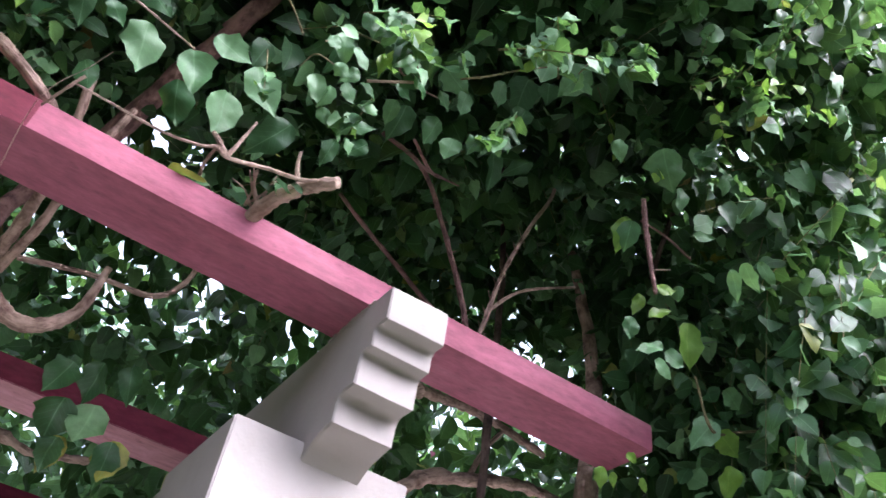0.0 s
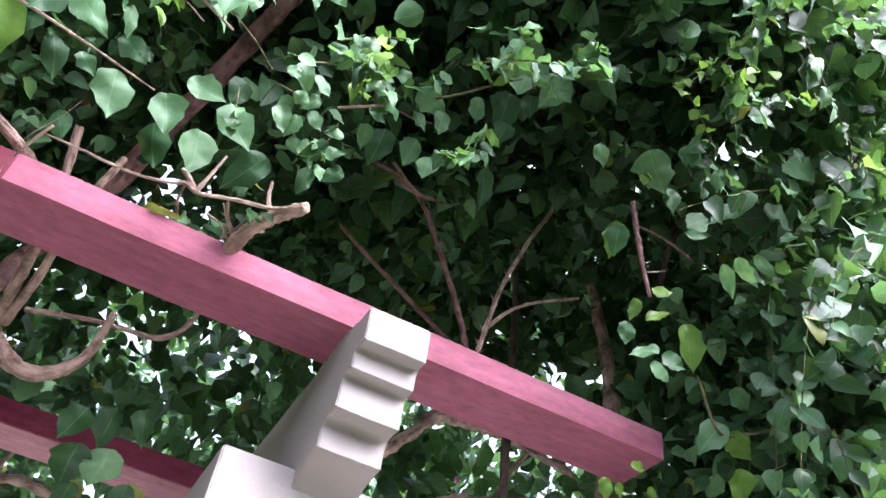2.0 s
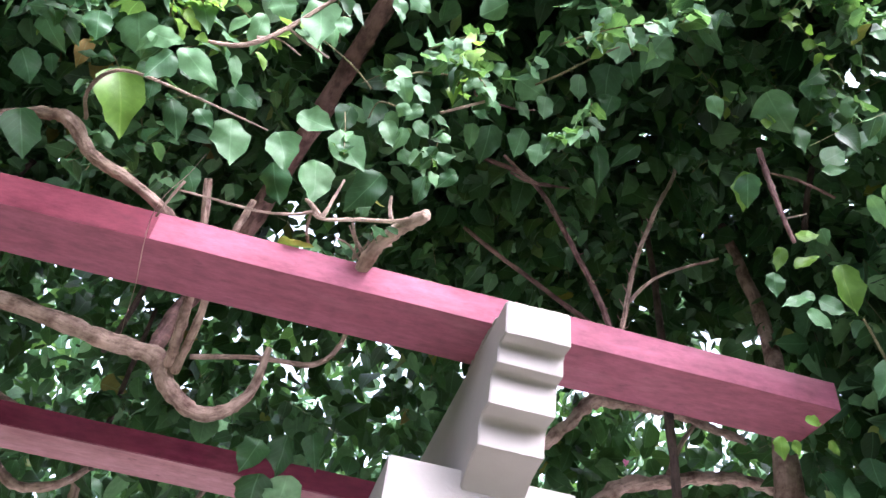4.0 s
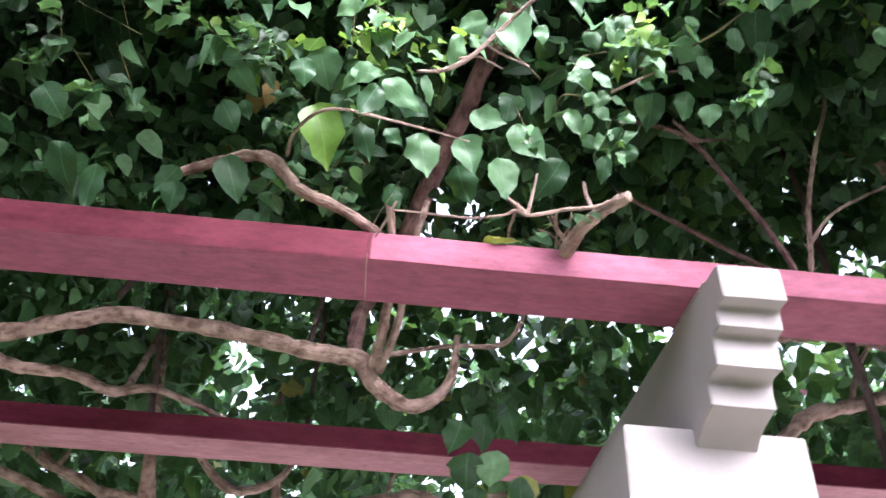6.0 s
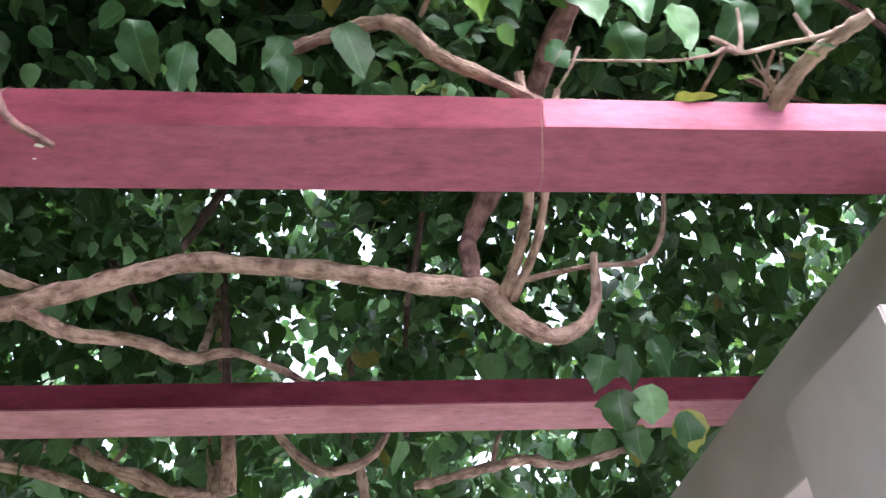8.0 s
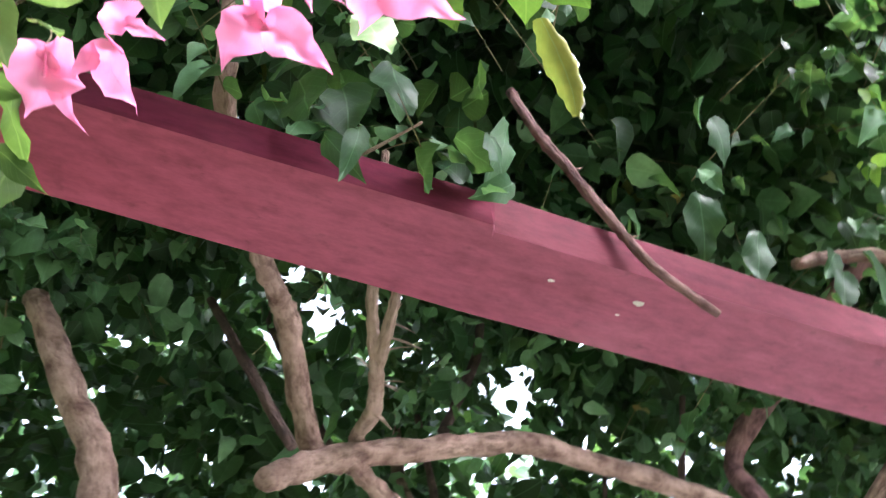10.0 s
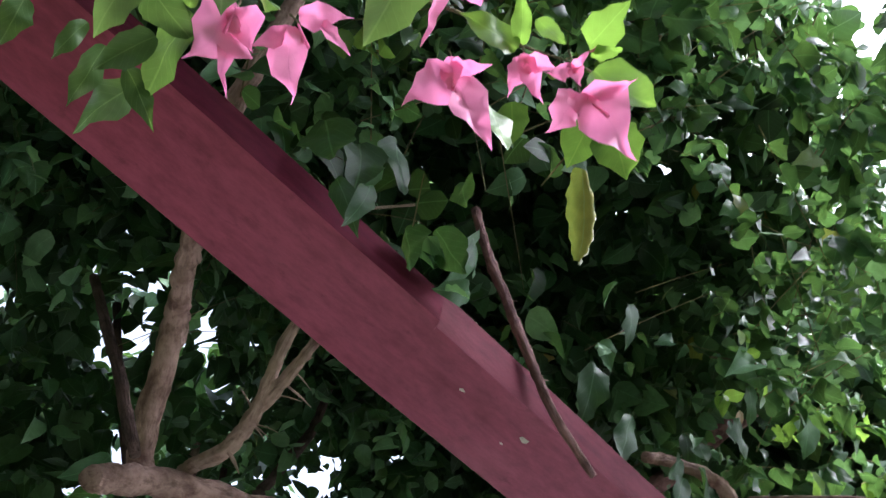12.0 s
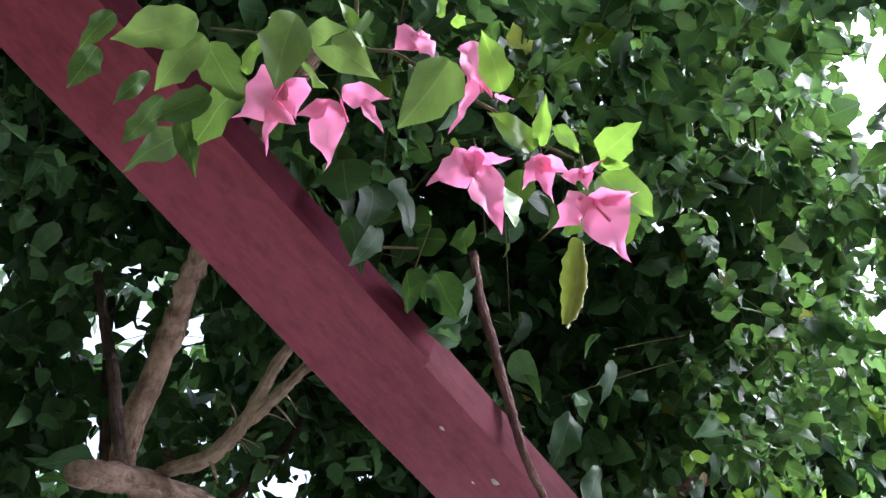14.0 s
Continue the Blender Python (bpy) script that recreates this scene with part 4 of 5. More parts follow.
trunk = part("trunk", tube([(0.95, 0.45, 0.0, 0.07), (0.9, 0.42, 0.9, 0.06), (0.90, 0.36, 1.8, 0.05), (0.95, 0.33, 2.45, 0.036), (1.02, 0.38, 3.0, 0.026), (1.0, 0.5, 3.6, 0.018)], 12), BARK, None, "twisted grey-brown trunk beside the red beam", True)
child(trunk, side_vine)
trunk = part("trunk", tube([(-1.2, 4.6, 0.0, 0.16), (-1.15, 4.55, 1.0, 0.13), (-1.3, 4.5, 2.0, 0.12), (-1.2, 4.4, 3.2, 0.08), (-0.9, 4.3, 4.2, 0.04)], 12, 5), DARK_BARK, None, "dark brown trunk", True)
child(trunk, back_tree)
trunk = part("trunk", tube([(-2.5, 0.7, 0.0, 0.055), (-2.53, 0.66, 0.9, 0.042), (-2.46, 0.6, 1.7, 0.034), (-2.45, 0.57, 2.15, 0.03), (-2.485, 0.56, 2.34, 0.029), (-2.57, 0.556, 2.48, 0.026), (-2.66, 0.556, 2.64, 0.023), (-2.685, 0.60, 2.70, 0.02), (-2.70, 0.75, 2.80, 0.013)], 12), BARK, vine, "twisted grey-brown trunk of the vine", True)

# sprays along the underside, nearest the path: clumps with dark hollows between them
front = sown(2600, (-4.6, -1.1), (3.2, 0.05), 11, (-0.02, 0.35), lumps=6.5, bar=0.16)
shoots("spray_leaves", front, np.array([0.0, -0.5, -0.3]), (0.16, 0.42), (0.032, 0.08), 21, fine=2, clear=2.585)
young = sown(260, (-4.6, -1.1), (3.2, -0.1), 12, (0.05, 0.3))
shoots("young_spray_leaves", young, np.array([0.0, -0.5, -0.2]), (0.15, 0.35), (0.03, 0.06), 22, fine=1, mat=YOUNG, many=8, clear=2.6, label="sprays of young bright green leaves")
mid = sown(1300, (-5.0, 0.0), (3.6, 2.0), 13, (0.0, 0.3), lumps=6.0, bar=0.12)
shoots("spray_leaves", mid, np.array([0.0, -0.3, -0.3]), (0.18, 0.4), (0.035, 0.085), 23, fine=1, clear=2.56)

edge = sown(150, (-2.5, -0.95), (-1.2, -0.3), 14, (0.0, 0.2), bar=-1.0)
shoots("spray_leaves", edge, np.array([0.0, -0.3, -0.35]), (0.2, 0.45), (0.04, 0.075), 27, fine=2, clear=2.58)

beside = np.random.default_rng(6).uniform((-2.95, 0.4, 2.66), (-2.66, 0.75, 2.84), (14, 3))
shoots("spray_leaves", beside, np.array([0.0, -0.3, -0.35]), (0.12, 0.26), (0.045, 0.085), 28, fine=2)

# the thick dark mass above, set back from the sprays
def deep(p):
    return under(p) + 0.52 + 0.12 * noise_at(p, 5.0) + 0.12 * np.interp(p[:, 0], (-1.95, -1.75, -1.3, -1.05), (0, 1, 1, 0)) + 0.42 * np.exp(-((p[:, 0] + 1.72) / 0.28) ** 2 - ((p[:, 1] - 0.02) / 0.32) ** 2)


scatter("canopy_leaves", 140000, (-5.0, -1.3, 2.9), (3.8, 1.3, 4.6), (0.045, 0.1), (0, -0.5, 0.8), 31,
        keep=lambda p: (p[:, 2] > deep(p)) & (p[:, 2] < under(p) + 0.45 + depth(p)) & (p[:, 1] > front_edge(p)) & ((p[:, 1] < 0.3) | (p[:, 0] < -1.9) | (noise_at(p, 7.0) > -0.15)), bar=-0.4, fine=1)
scatter("canopy_leaves", 14000, (-4.5, -0.2, 2.75), (-1.5, 2.2, 3.8), (0.05, 0.1), (0, -0.5, 0.8), 35, lumps=5.0, bar=0.06, fine=1, keep=lambda p: p[:, 2] > under(p) + 0.15)
scatter("canopy_leaves", 8000, (-1.3, 0.15, 3.3), (0.4, 1.5, 4.4), (0.06, 0.11), (0, -0.4, 0.8), 40, bar=-0.7)
scatter("canopy_leaves", 7500, (-0.3, -0.7, 3.5), (1.25, 1.6, 4.6), (0.07, 0.12), (0, -0.5, 0.8), 36, bar=-0.6)
scatter("canopy_leaves", 34000, (-6.0, 1.3, 2.6), (5.0, 4.6, 3.7), (0.07, 0.13), (0, -0.2, 0.8), 32, lumps=3.2, bar=-0.06, fine=1)
scatter("canopy_leaves", 5000, (-2.0, 0.3, 2.85), (0.8, 1.7, 3.9), (0.035, 0.085), (0, -0.3, 0.8), 39, lumps=6.0, bar=0.05, keep=lambda p: p[:, 2] > under(p) + 0.2)
scatter("canopy_leaves", 12000, (-6.0, 1.2, 3.6), (5.0, 4.8, 4.6), (0.08, 0.14), (0, -0.2, 0.8), 41, lumps=3.2, bar=-0.1)
scatter("canopy_leaves", 15000, (-4.2, -1.0, 3.55), (1.6, 1.05, 4.6), (0.085, 0.13), (0, -0.4, 0.9), 42, bar=-0.75, keep=lambda p: (p[:, 1] > front_edge(p) + 0.04 + 0.25 * (p[:, 2] - 3.55)) & (p[:, 1] < 0.35 + 0.12 * np.sin(9 * p[:, 0]) + 0.6 * ((p[:, 0] < -1.4) & (p[:, 0] > -2.3))))
scatter("canopy_leaves", 5500, (-4.2, 0.2, 3.5), (-1.2, 2.3, 4.2), (0.085, 0.13), (0, -0.3, 0.9), 43, bar=-0.35)
scatter("canopy_leaves", 900, (-2.8, 0.7, 2.8), (-1.6, 1.6, 3.6), (0.035, 0.07), (0, -0.3, 0.8), 38, lumps=6.0, bar=-0.2)
scatter("back_leaves", 17000, (-7.0, 3.4, 1.9), (6.0, 5.6, 4.6), (0.07, 0.12), (0, -0.8, 0.5), 33, lumps=3.6, bar=-0.05, owner=back_tree, label="dense green crown of the tree")

# leaves that hang down past the beam at its far end
hangers = np.random.default_rng(5).uniform((0.95, -0.75, 2.3), (2.6, 0.3, 3.3), (260, 3))
shoots("curtain_leaves", hangers, np.array([-0.2, -0.3, -0.8]), (0.25, 0.55), (0.05, 0.085), 24, fine=1, out=(-0.3, -0.8, 0.3), owner=side_vine, label="leafy shoots that hang past the red beam")
scatter("curtain_leaves", 9000, (1.0, -0.6, 2.1), (2.8, 0.6, 3.4), (0.06, 0.1), (-0.2, -0.7, 0.4), 34, bar=-0.4, owner=side_vine)

# ---- single leaves and flowers that stand out
def leaf_spray(start, way, n, size, length, seed, mat=LEAF, pick=(0.45, 0.95)):
    """A shoot whose leaves are parts of their own."""
    rng = np.random.default_rng(seed)
    a, d = np.array(start), np.array(way) / np.linalg.norm(way)
    pts = [a + d * length * t - np.array([0, 0, 0.3 * length * t * t]) for t in np.linspace(0, 1, 5)]
    branch("shoot", GREEN_STEM, *[(*p, 0.003 - 0.0018 * i / 4) for i, p in enumerate(pts)], sides=5, per=3, knobs=0.03)
    side = np.cross(d, (0, 0, 1.0))
    for i in range(n):
        t = (i + 0.6) / n
        at = a + d * length * t - np.array([0, 0, 0.3 * length * t * t])
        if hollow_space(at[None])[0]:
            continue
        tip = side * (0.8 if i % 2 else -0.8) + d * 0.4 + np.array([0, -0.1, -0.7]) + rng.normal(0, 0.35, 3)
        face = np.array([0, -0.8, 0.5]) + rng.normal(0, 0.4, 3)
        ob = new("leaf", leaf_mesh("leaf", [at], [tip], [face], [rng.uniform(*size) * (1.08 - 0.4 * t)], mat, 2, rng, 1.05, rng.uniform(*pick)))
        ob.parent = vine


for i in range(15):
    x = -1.25 + 0.105 * i
    y = -0.16 - 0.1 * ((i * 7) % 5) / 4 - (0.12 if x > 0 else 0.0)
    leaf_spray((x, y, 2.98 + 0.14 * ((i * 3) % 4) / 3 + (0.12 if x > 0 else 0)), (0.5 - (i % 3) * 0.5, -0.6, -0.1), 10, (0.045, 0.075), 0.26, 200 + i, YOUNG if i % 7 == 3 else LEAF)

# hanging leaves: base, tip, breadth, tone; some low tones put shade into the colour
SHELF_ONE = [
    (-0.707, -0.13, 2.801, -0.684, -0.088, 2.693, 1.15, 0.88), (-0.604, -0.08, 2.851, -0.546, -0.047, 2.765, 1.08, 0.84),
    (-0.462, -0.09, 2.906, -0.386, -0.043, 2.784, 0.95, 0.9), (-0.601, 0.0, 2.827, -0.575, 0.04, 2.724, 1.1, 0.62),
    (-0.498, -0.06, 2.81, -0.467, -0.019, 2.704, 0.92, 0.93), (-0.334, -0.06, 2.824, -0.404, -0.01, 2.694, 0.72, 0.55),
    (-0.978, -0.38, 2.745, -0.963, -0.358, 2.689, 1.2, 0.66), (-0.852, -0.38, 2.721, -0.886, -0.366, 2.684, 1.0, 0.86),
    (-0.87, -0.38, 2.724, -0.797, -0.374, 2.71, 1.0, 0.9), (-0.808, -0.38, 2.681, -0.845, -0.354, 2.614, 0.8, 0.45),
    (-0.795, -0.38, 2.703, -0.715, -0.356, 2.642, 0.8, 0.86), (-0.863, -0.1, 2.844, -0.813, -0.071, 2.769, 0.9, 0.4),
]
SHELF_TWO = [
    (-0.793, -0.12, 2.815, -0.751, -0.107, 2.78, 0.8, 0.7), (-0.713, -0.32, 2.794, -0.676, -0.3, 2.741, 0.62, 0.88),
    (-0.647, -0.48, 2.75, -0.648, -0.45, 2.673, 0.7, 0.86), (-0.632, -0.5, 2.799, -0.601, -0.48, 2.749, 1.3, 0.9),
    (-0.549, -0.52, 2.785, -0.508, -0.485, 2.695, 0.85, 0.88), (-0.492, -0.55, 2.714, -0.474, -0.537, 2.681, 1.2, 0.84),
    (-0.399, -0.5, 2.912, -0.379, -0.48, 2.861, 0.8, 0.8), (-0.372, -0.5, 2.93, -0.324, -0.491, 2.906, 0.9, 0.82),
    (-0.767, -0.02, 3.038, -0.685, -0.001, 2.99, 1.0, 0.5), (-0.576, -0.06, 2.961, -0.479, -0.048, 2.93, 0.75, 0.88),
    (-0.456, -0.02, 3.091, -0.47, 0.009, 3.016, 1.2, 0.45), (-0.777, -0.05, 2.689, -0.732, -0.03, 2.638, 0.9, 0.75),
]
CLUSTER_ONE = [
    (-0.269, -0.185, 2.809, -0.24, -0.161, 2.747, 0.85, 0.9), (-0.346, -0.33, 2.881, -0.33, -0.305, 2.816, 1.0, 0.85),
    (-0.375, -0.33, 2.845, -0.348, -0.321, 2.821, 1.1, 0.82), (-0.315, -0.33, 2.856, -0.269, -0.315, 2.816, 0.8, 0.84),
    (-0.343, -0.33, 2.775, -0.306, -0.321, 2.753, 1.0, 0.88), (-0.292, -0.33, 2.792, -0.315, -0.313, 2.747, 0.9, 0.86),
    (-0.361, -0.24, 2.814, -0.321, -0.218, 2.757, 0.9, 0.9), (-0.315, -0.24, 2.808, -0.311, -0.22, 2.756, 0.9, 0.86),
    (-0.292, -0.24, 2.84, -0.249, -0.229, 2.812, 0.9, 0.84), (-0.304, -0.185, 2.796, -0.283, -0.17, 2.758, 1.1, 0.84),
    (-0.237, -0.185, 2.787, -0.174, -0.194, 2.811, 0.7, 0.8), (-0.256, -0.24, 2.873, -0.204, -0.236, 2.862, 0.8, 0.86),
]
CLUSTER_TWO = [
    (-0.152, -0.2, 3.123, -0.102, -0.181, 3.075, 1.1, 0.85), (-0.1, -0.22, 3.189, -0.087, -0.204, 3.149, 1.2, 0.9),
    (-0.047, -0.22, 3.143, 0.039, -0.206, 3.107, 1.0, 0.88), (-0.04, -0.2, 3.074, 0.006, -0.184, 3.033, 1.1, 0.8),
    (0.04, -0.2, 3.127, 0.034, -0.175, 3.062, 1.1, 0.84), (-0.144, -0.18, 2.964, -0.139, -0.157, 2.904, 1.0, 0.88),
    (-0.081, -0.1, 3.072, -0.077, -0.063, 2.975, 0.8, 0.5), (-0.002, -0.15, 3.032, -0.011, -0.121, 2.958, 0.9, 0.8),
    (0.036, -0.18, 2.958, 0.039, -0.157, 2.898, 1.15, 0.92), (-0.153, -0.18, 3.027, -0.095, -0.174, 3.013, 0.8, 0.75),
    (-0.159, -0.12, 2.838, -0.192, -0.102, 2.79, 1.0, 0.7), (-0.23, -0.1, 2.815, -0.239, -0.074, 2.747, 0.8, 0.6),
]
FAR_CLUSTER = [
    (0.206, -0.35, 3.315, 0.206, -0.308, 3.208, 1.2, 0.93), (0.332, -0.35, 3.342, 0.263, -0.313, 3.246, 1.0, 0.92),
    (0.229, -0.2, 3.357, 0.211, -0.156, 3.242, 1.1, 0.5), (0.231, -0.2, 3.214, 0.215, -0.176, 3.151, 1.0, 0.66),
    (0.268, -0.25, 3.321, 0.282, -0.228, 3.265, 1.1, 0.55), (0.117, -0.25, 3.194, 0.11, -0.218, 3.113, 0.9, 0.84),
    (0.268, 0.0, 3.236, 0.322, 0.052, 3.102, 0.62, 0.62), (0.408, 0.0, 3.301, 0.338, 0.03, 3.223, 0.6, 0.66),
    (0.439, -0.35, 3.122, 0.463, -0.331, 3.074, 0.9, 0.88), (0.303, -0.35, 3.26, 0.342, -0.339, 3.231, 0.8, 0.85),
    (0.537, -0.3, 2.913, 0.542, -0.27, 2.837, 0.8, 0.7), (0.403, -0.4, 3.384, 0.467, -0.368, 3.302, 0.6, 0.8),
]
BEAM_EDGE_LEAVES = [
    (-1.485, -0.03, 2.689, -1.501, 0.015, 2.574, 0.68, 0.62), (-1.596, -0.03, 2.754, -1.569, 0.016, 2.634, 0.7, 0.55),
    (-1.187, -0.03, 2.756, -1.138, 0.012, 2.647, 0.75, 0.66), (-1.293, -0.03, 2.706, -1.339, -0.003, 2.636, 0.85, 0.62),
    (-1.285, -0.02, 2.666, -1.304, 0.009, 2.59, 0.8, 0.5), (-1.198, -0.15, 2.823, -1.141, -0.124, 2.755, 0.95, 0.66),
    (-1.153, -0.12, 2.868, -1.128, -0.101, 2.818, 0.8, 0.6), (-1.625, -0.15, 2.822, -1.566, -0.126, 2.759, 1.0, 0.4),
    (-1.177, -0.2, 2.909, -1.13, -0.171, 2.834, 0.9, 0.8), (-1.154, -0.25, 2.986, -1.107, -0.221, 2.91, 0.9, 0.7),
    (-0.97, -0.25, 2.937, -0.937, -0.214, 2.844, 1.0, 0.84), (-1.173, -0.3, 2.966, -1.128, -0.278, 2.91, 1.2, 0.9),
]

SPRAY_LEAVES = [
    (-2.717, -0.188, 2.15, -2.719, -0.167, 2.12, 0.6, 0.3), (-2.706, -0.153, 2.15, -2.694, -0.131, 2.12, 0.62, 0.35),
    (-2.673, -0.251, 2.14, -2.693, -0.196, 2.11, 0.5, 0.92), (-2.657, -0.245, 2.14, -2.66, -0.198, 2.11, 0.5, 0.86),
    (-2.65, -0.237, 2.15, -2.612, -0.238, 2.12, 0.7, 0.7), (-2.607, -0.244, 2.15, -2.605, -0.176, 2.12, 0.55, 0.5),
    (-2.616, -0.211, 2.14, -2.635, -0.173, 2.11, 0.45, 0.6), (-2.639, -0.168, 2.15, -2.628, -0.124, 2.12, 0.5, 0.55),
    (-2.598, -0.158, 2.16, -2.624, -0.11, 2.13, 0.6, 0.45), (-2.615, -0.165, 2.15, -2.582, -0.169, 2.12, 0.5, 0.3),
]
SPRAY_MORE = [
    (-2.628, -0.326, 2.13, -2.602, -0.282, 2.1, 0.72, 0.85), (-2.612, -0.325, 2.14, -2.566, -0.351, 2.11, 0.55, 0.93),
    (-2.525, -0.412, 2.12, -2.508, -0.36, 2.09, 0.62, 0.8), (-2.591, -0.3, 2.14, -2.571, -0.311, 2.11, 0.6, 0.7),
    (-2.661, -0.168, 2.16, -2.665, -0.144, 2.13, 0.55, 0.4), (-2.591, -0.374, 2.15, -2.58, -0.346, 2.12, 0.5, 0.5),
    (-2.359, -0.357, 2.221, -2.332, -0.35, 2.184, 0.8, 0.8),
]
OVERHANG = [
    (-2.358, -0.05, 2.643, -2.333, -0.065, 2.499, 0.9, 0.2), (-2.298, -0.062, 2.641, -2.275, -0.077, 2.541, 0.9, 0.24),
    (-2.272, -0.074, 2.528, -2.275, -0.085, 2.43, 0.5, 0.44), (-2.315, -0.05, 2.519, -2.283, -0.065, 2.453, 0.7, 0.39),
    (-2.114, -0.062, 2.61, -2.068, -0.077, 2.513, 0.8, 0.46), (-2.024, -0.074, 2.677, -2.054, -0.089, 2.484, 0.6, 0.74),
    (-2.02, -0.05, 2.55, -2.055, -0.058, 2.49, 0.8, 0.69), (-2.186, -0.062, 2.528, -2.172, -0.077, 2.446, 0.8, 0.24),
    (-2.053, -0.074, 2.843, -2.106, -0.089, 2.666, 0.7, 0.29), (-2.214, -0.05, 2.794, -2.202, -0.065, 2.658, 0.8, 0.29),
]
SPRAY_YOUNG = [
    (-2.613, -0.357, 2.15, -2.577, -0.366, 2.127, 0.32, 0.5), (-2.475, -0.431, 2.129, -2.521, -0.448, 2.124, 0.7, 0.6),
    (-2.429, -0.433, 2.091, -2.473, -0.428, 2.085, 0.7, 0.4), (-2.43, -0.438, 2.093, -2.455, -0.463, 2.085, 0.5, 0.5),
    (-2.434, -0.458, 2.098, -2.417, -0.465, 2.07, 0.6, 0.6), (-2.4, -0.477, 2.075, -2.411, -0.507, 2.062, 0.9, 0.6),
    (-2.393, -0.474, 2.071, -2.393, -0.496, 2.052, 0.5, 0.4), (-2.374, -0.466, 2.095, -2.341, -0.484, 2.057, 0.85, 0.4),
    (-2.613, -0.25, 2.141, -2.628, -0.282, 2.135, 0.5, 0.5), (-2.553, -0.417, 2.156, -2.566, -0.434, 2.141, 0.4, 0.5),
    (-2.542, -0.423, 2.155, -2.542, -0.442, 2.138, 0.5, 0.5), (-2.509, -0.352, 2.129, -2.507, -0.387, 2.117, 0.5, 0.5),
]
CURTAIN_LEAVES = [
    (0.763, -0.24, 2.857, 0.793, -0.227, 2.824, 1.0, 0.84), (0.633, -0.2, 2.703, 0.636, -0.178, 2.646, 0.95, 0.8),
    (0.688, -0.25, 2.612, 0.603, -0.236, 2.576, 0.5, 0.88), (0.66, -0.25, 2.561, 0.724, -0.238, 2.53, 0.7, 0.88),
    (0.706, -0.24, 2.612, 0.774, -0.232, 2.591, 0.8, 0.8), (0.916, -0.24, 2.598, 0.996, -0.233, 2.581, 0.7, 0.88),
    (0.917, -0.2, 2.52, 0.86, -0.171, 2.446, 0.85, 0.84), (1.18, -0.26, 2.701, 1.278, -0.244, 2.661, 0.7, 0.88),
    (1.077, -0.26, 2.729, 1.191, -0.253, 2.71, 0.6, 0.86), (0.417, -0.38, 3.077, 0.437, -0.359, 3.022, 0.9, 0.9),
    (0.581, -0.38, 3.163, 0.643, -0.343, 3.066, 0.9, 0.88), (0.692, -0.38, 3.243, 0.787, -0.377, 3.234, 0.6, 0.9),
]
CURTAIN_MORE = [
    (0.668, -0.35, 3.091, 0.716, -0.328, 3.035, 0.8, 0.84), (0.72, -0.35, 2.976, 0.802, -0.375, 3.04, 0.7, 0.86),
    (0.711, -0.35, 2.937, 0.782, -0.359, 2.961, 0.5, 0.88), (0.733, -0.44, 2.776, 0.795, -0.418, 2.72, 0.6, 0.9),
    (0.79, -0.44, 2.832, 0.846, -0.415, 2.768, 0.6, 0.9), (0.853, -0.44, 2.873, 0.931, -0.425, 2.834, 0.5, 0.9),
    (0.918, -0.44, 3.086, 1.036, -0.439, 3.084, 0.7, 0.84), (1.07, -0.44, 3.396, 1.197, -0.445, 3.408, 0.7, 0.88),
    (0.87, -0.4, 3.098, 0.798, -0.369, 3.017, 0.7, 0.8), (1.102, -0.35, 2.895, 1.174, -0.324, 2.828, 0.6, 0.8),
]
CURTAIN_YOUNG = [
    (0.576, -0.25, 2.986, 0.571, -0.215, 2.897, 0.75, 0.2), (0.681, -0.247, 2.795, 0.74, -0.261, 2.831, 0.8, 0.5),
    (0.675, -0.19, 2.809, 0.683, -0.166, 2.746, 0.75, 0.35), (0.698, -0.2, 2.735, 0.75, -0.22, 2.786, 0.8, 0.6),
    (0.796, -0.24, 2.749, 0.822, -0.195, 2.632, 0.75, 0.1), (0.93, -0.2, 2.499, 1.017, -0.185, 2.461, 0.8, 0.3),
    (0.953, -0.2, 2.413, 0.992, -0.169, 2.333, 0.75, 0.35), (1.095, -0.2, 2.514, 1.223, -0.185, 2.475, 0.5, 0.5),
    (0.693, -0.03, 2.363, 0.695, -0.01, 2.313, 0.9, 0.3), (0.729, -0.03, 2.363, 0.742, -0.017, 2.329, 0.6, 0.4),
    (0.744, -0.06, 2.405, 0.799, -0.059, 2.404, 0.6, 0.4), (0.805, -0.05, 2.37, 0.837, -0.039, 2.342, 0.7, 0.3),
]

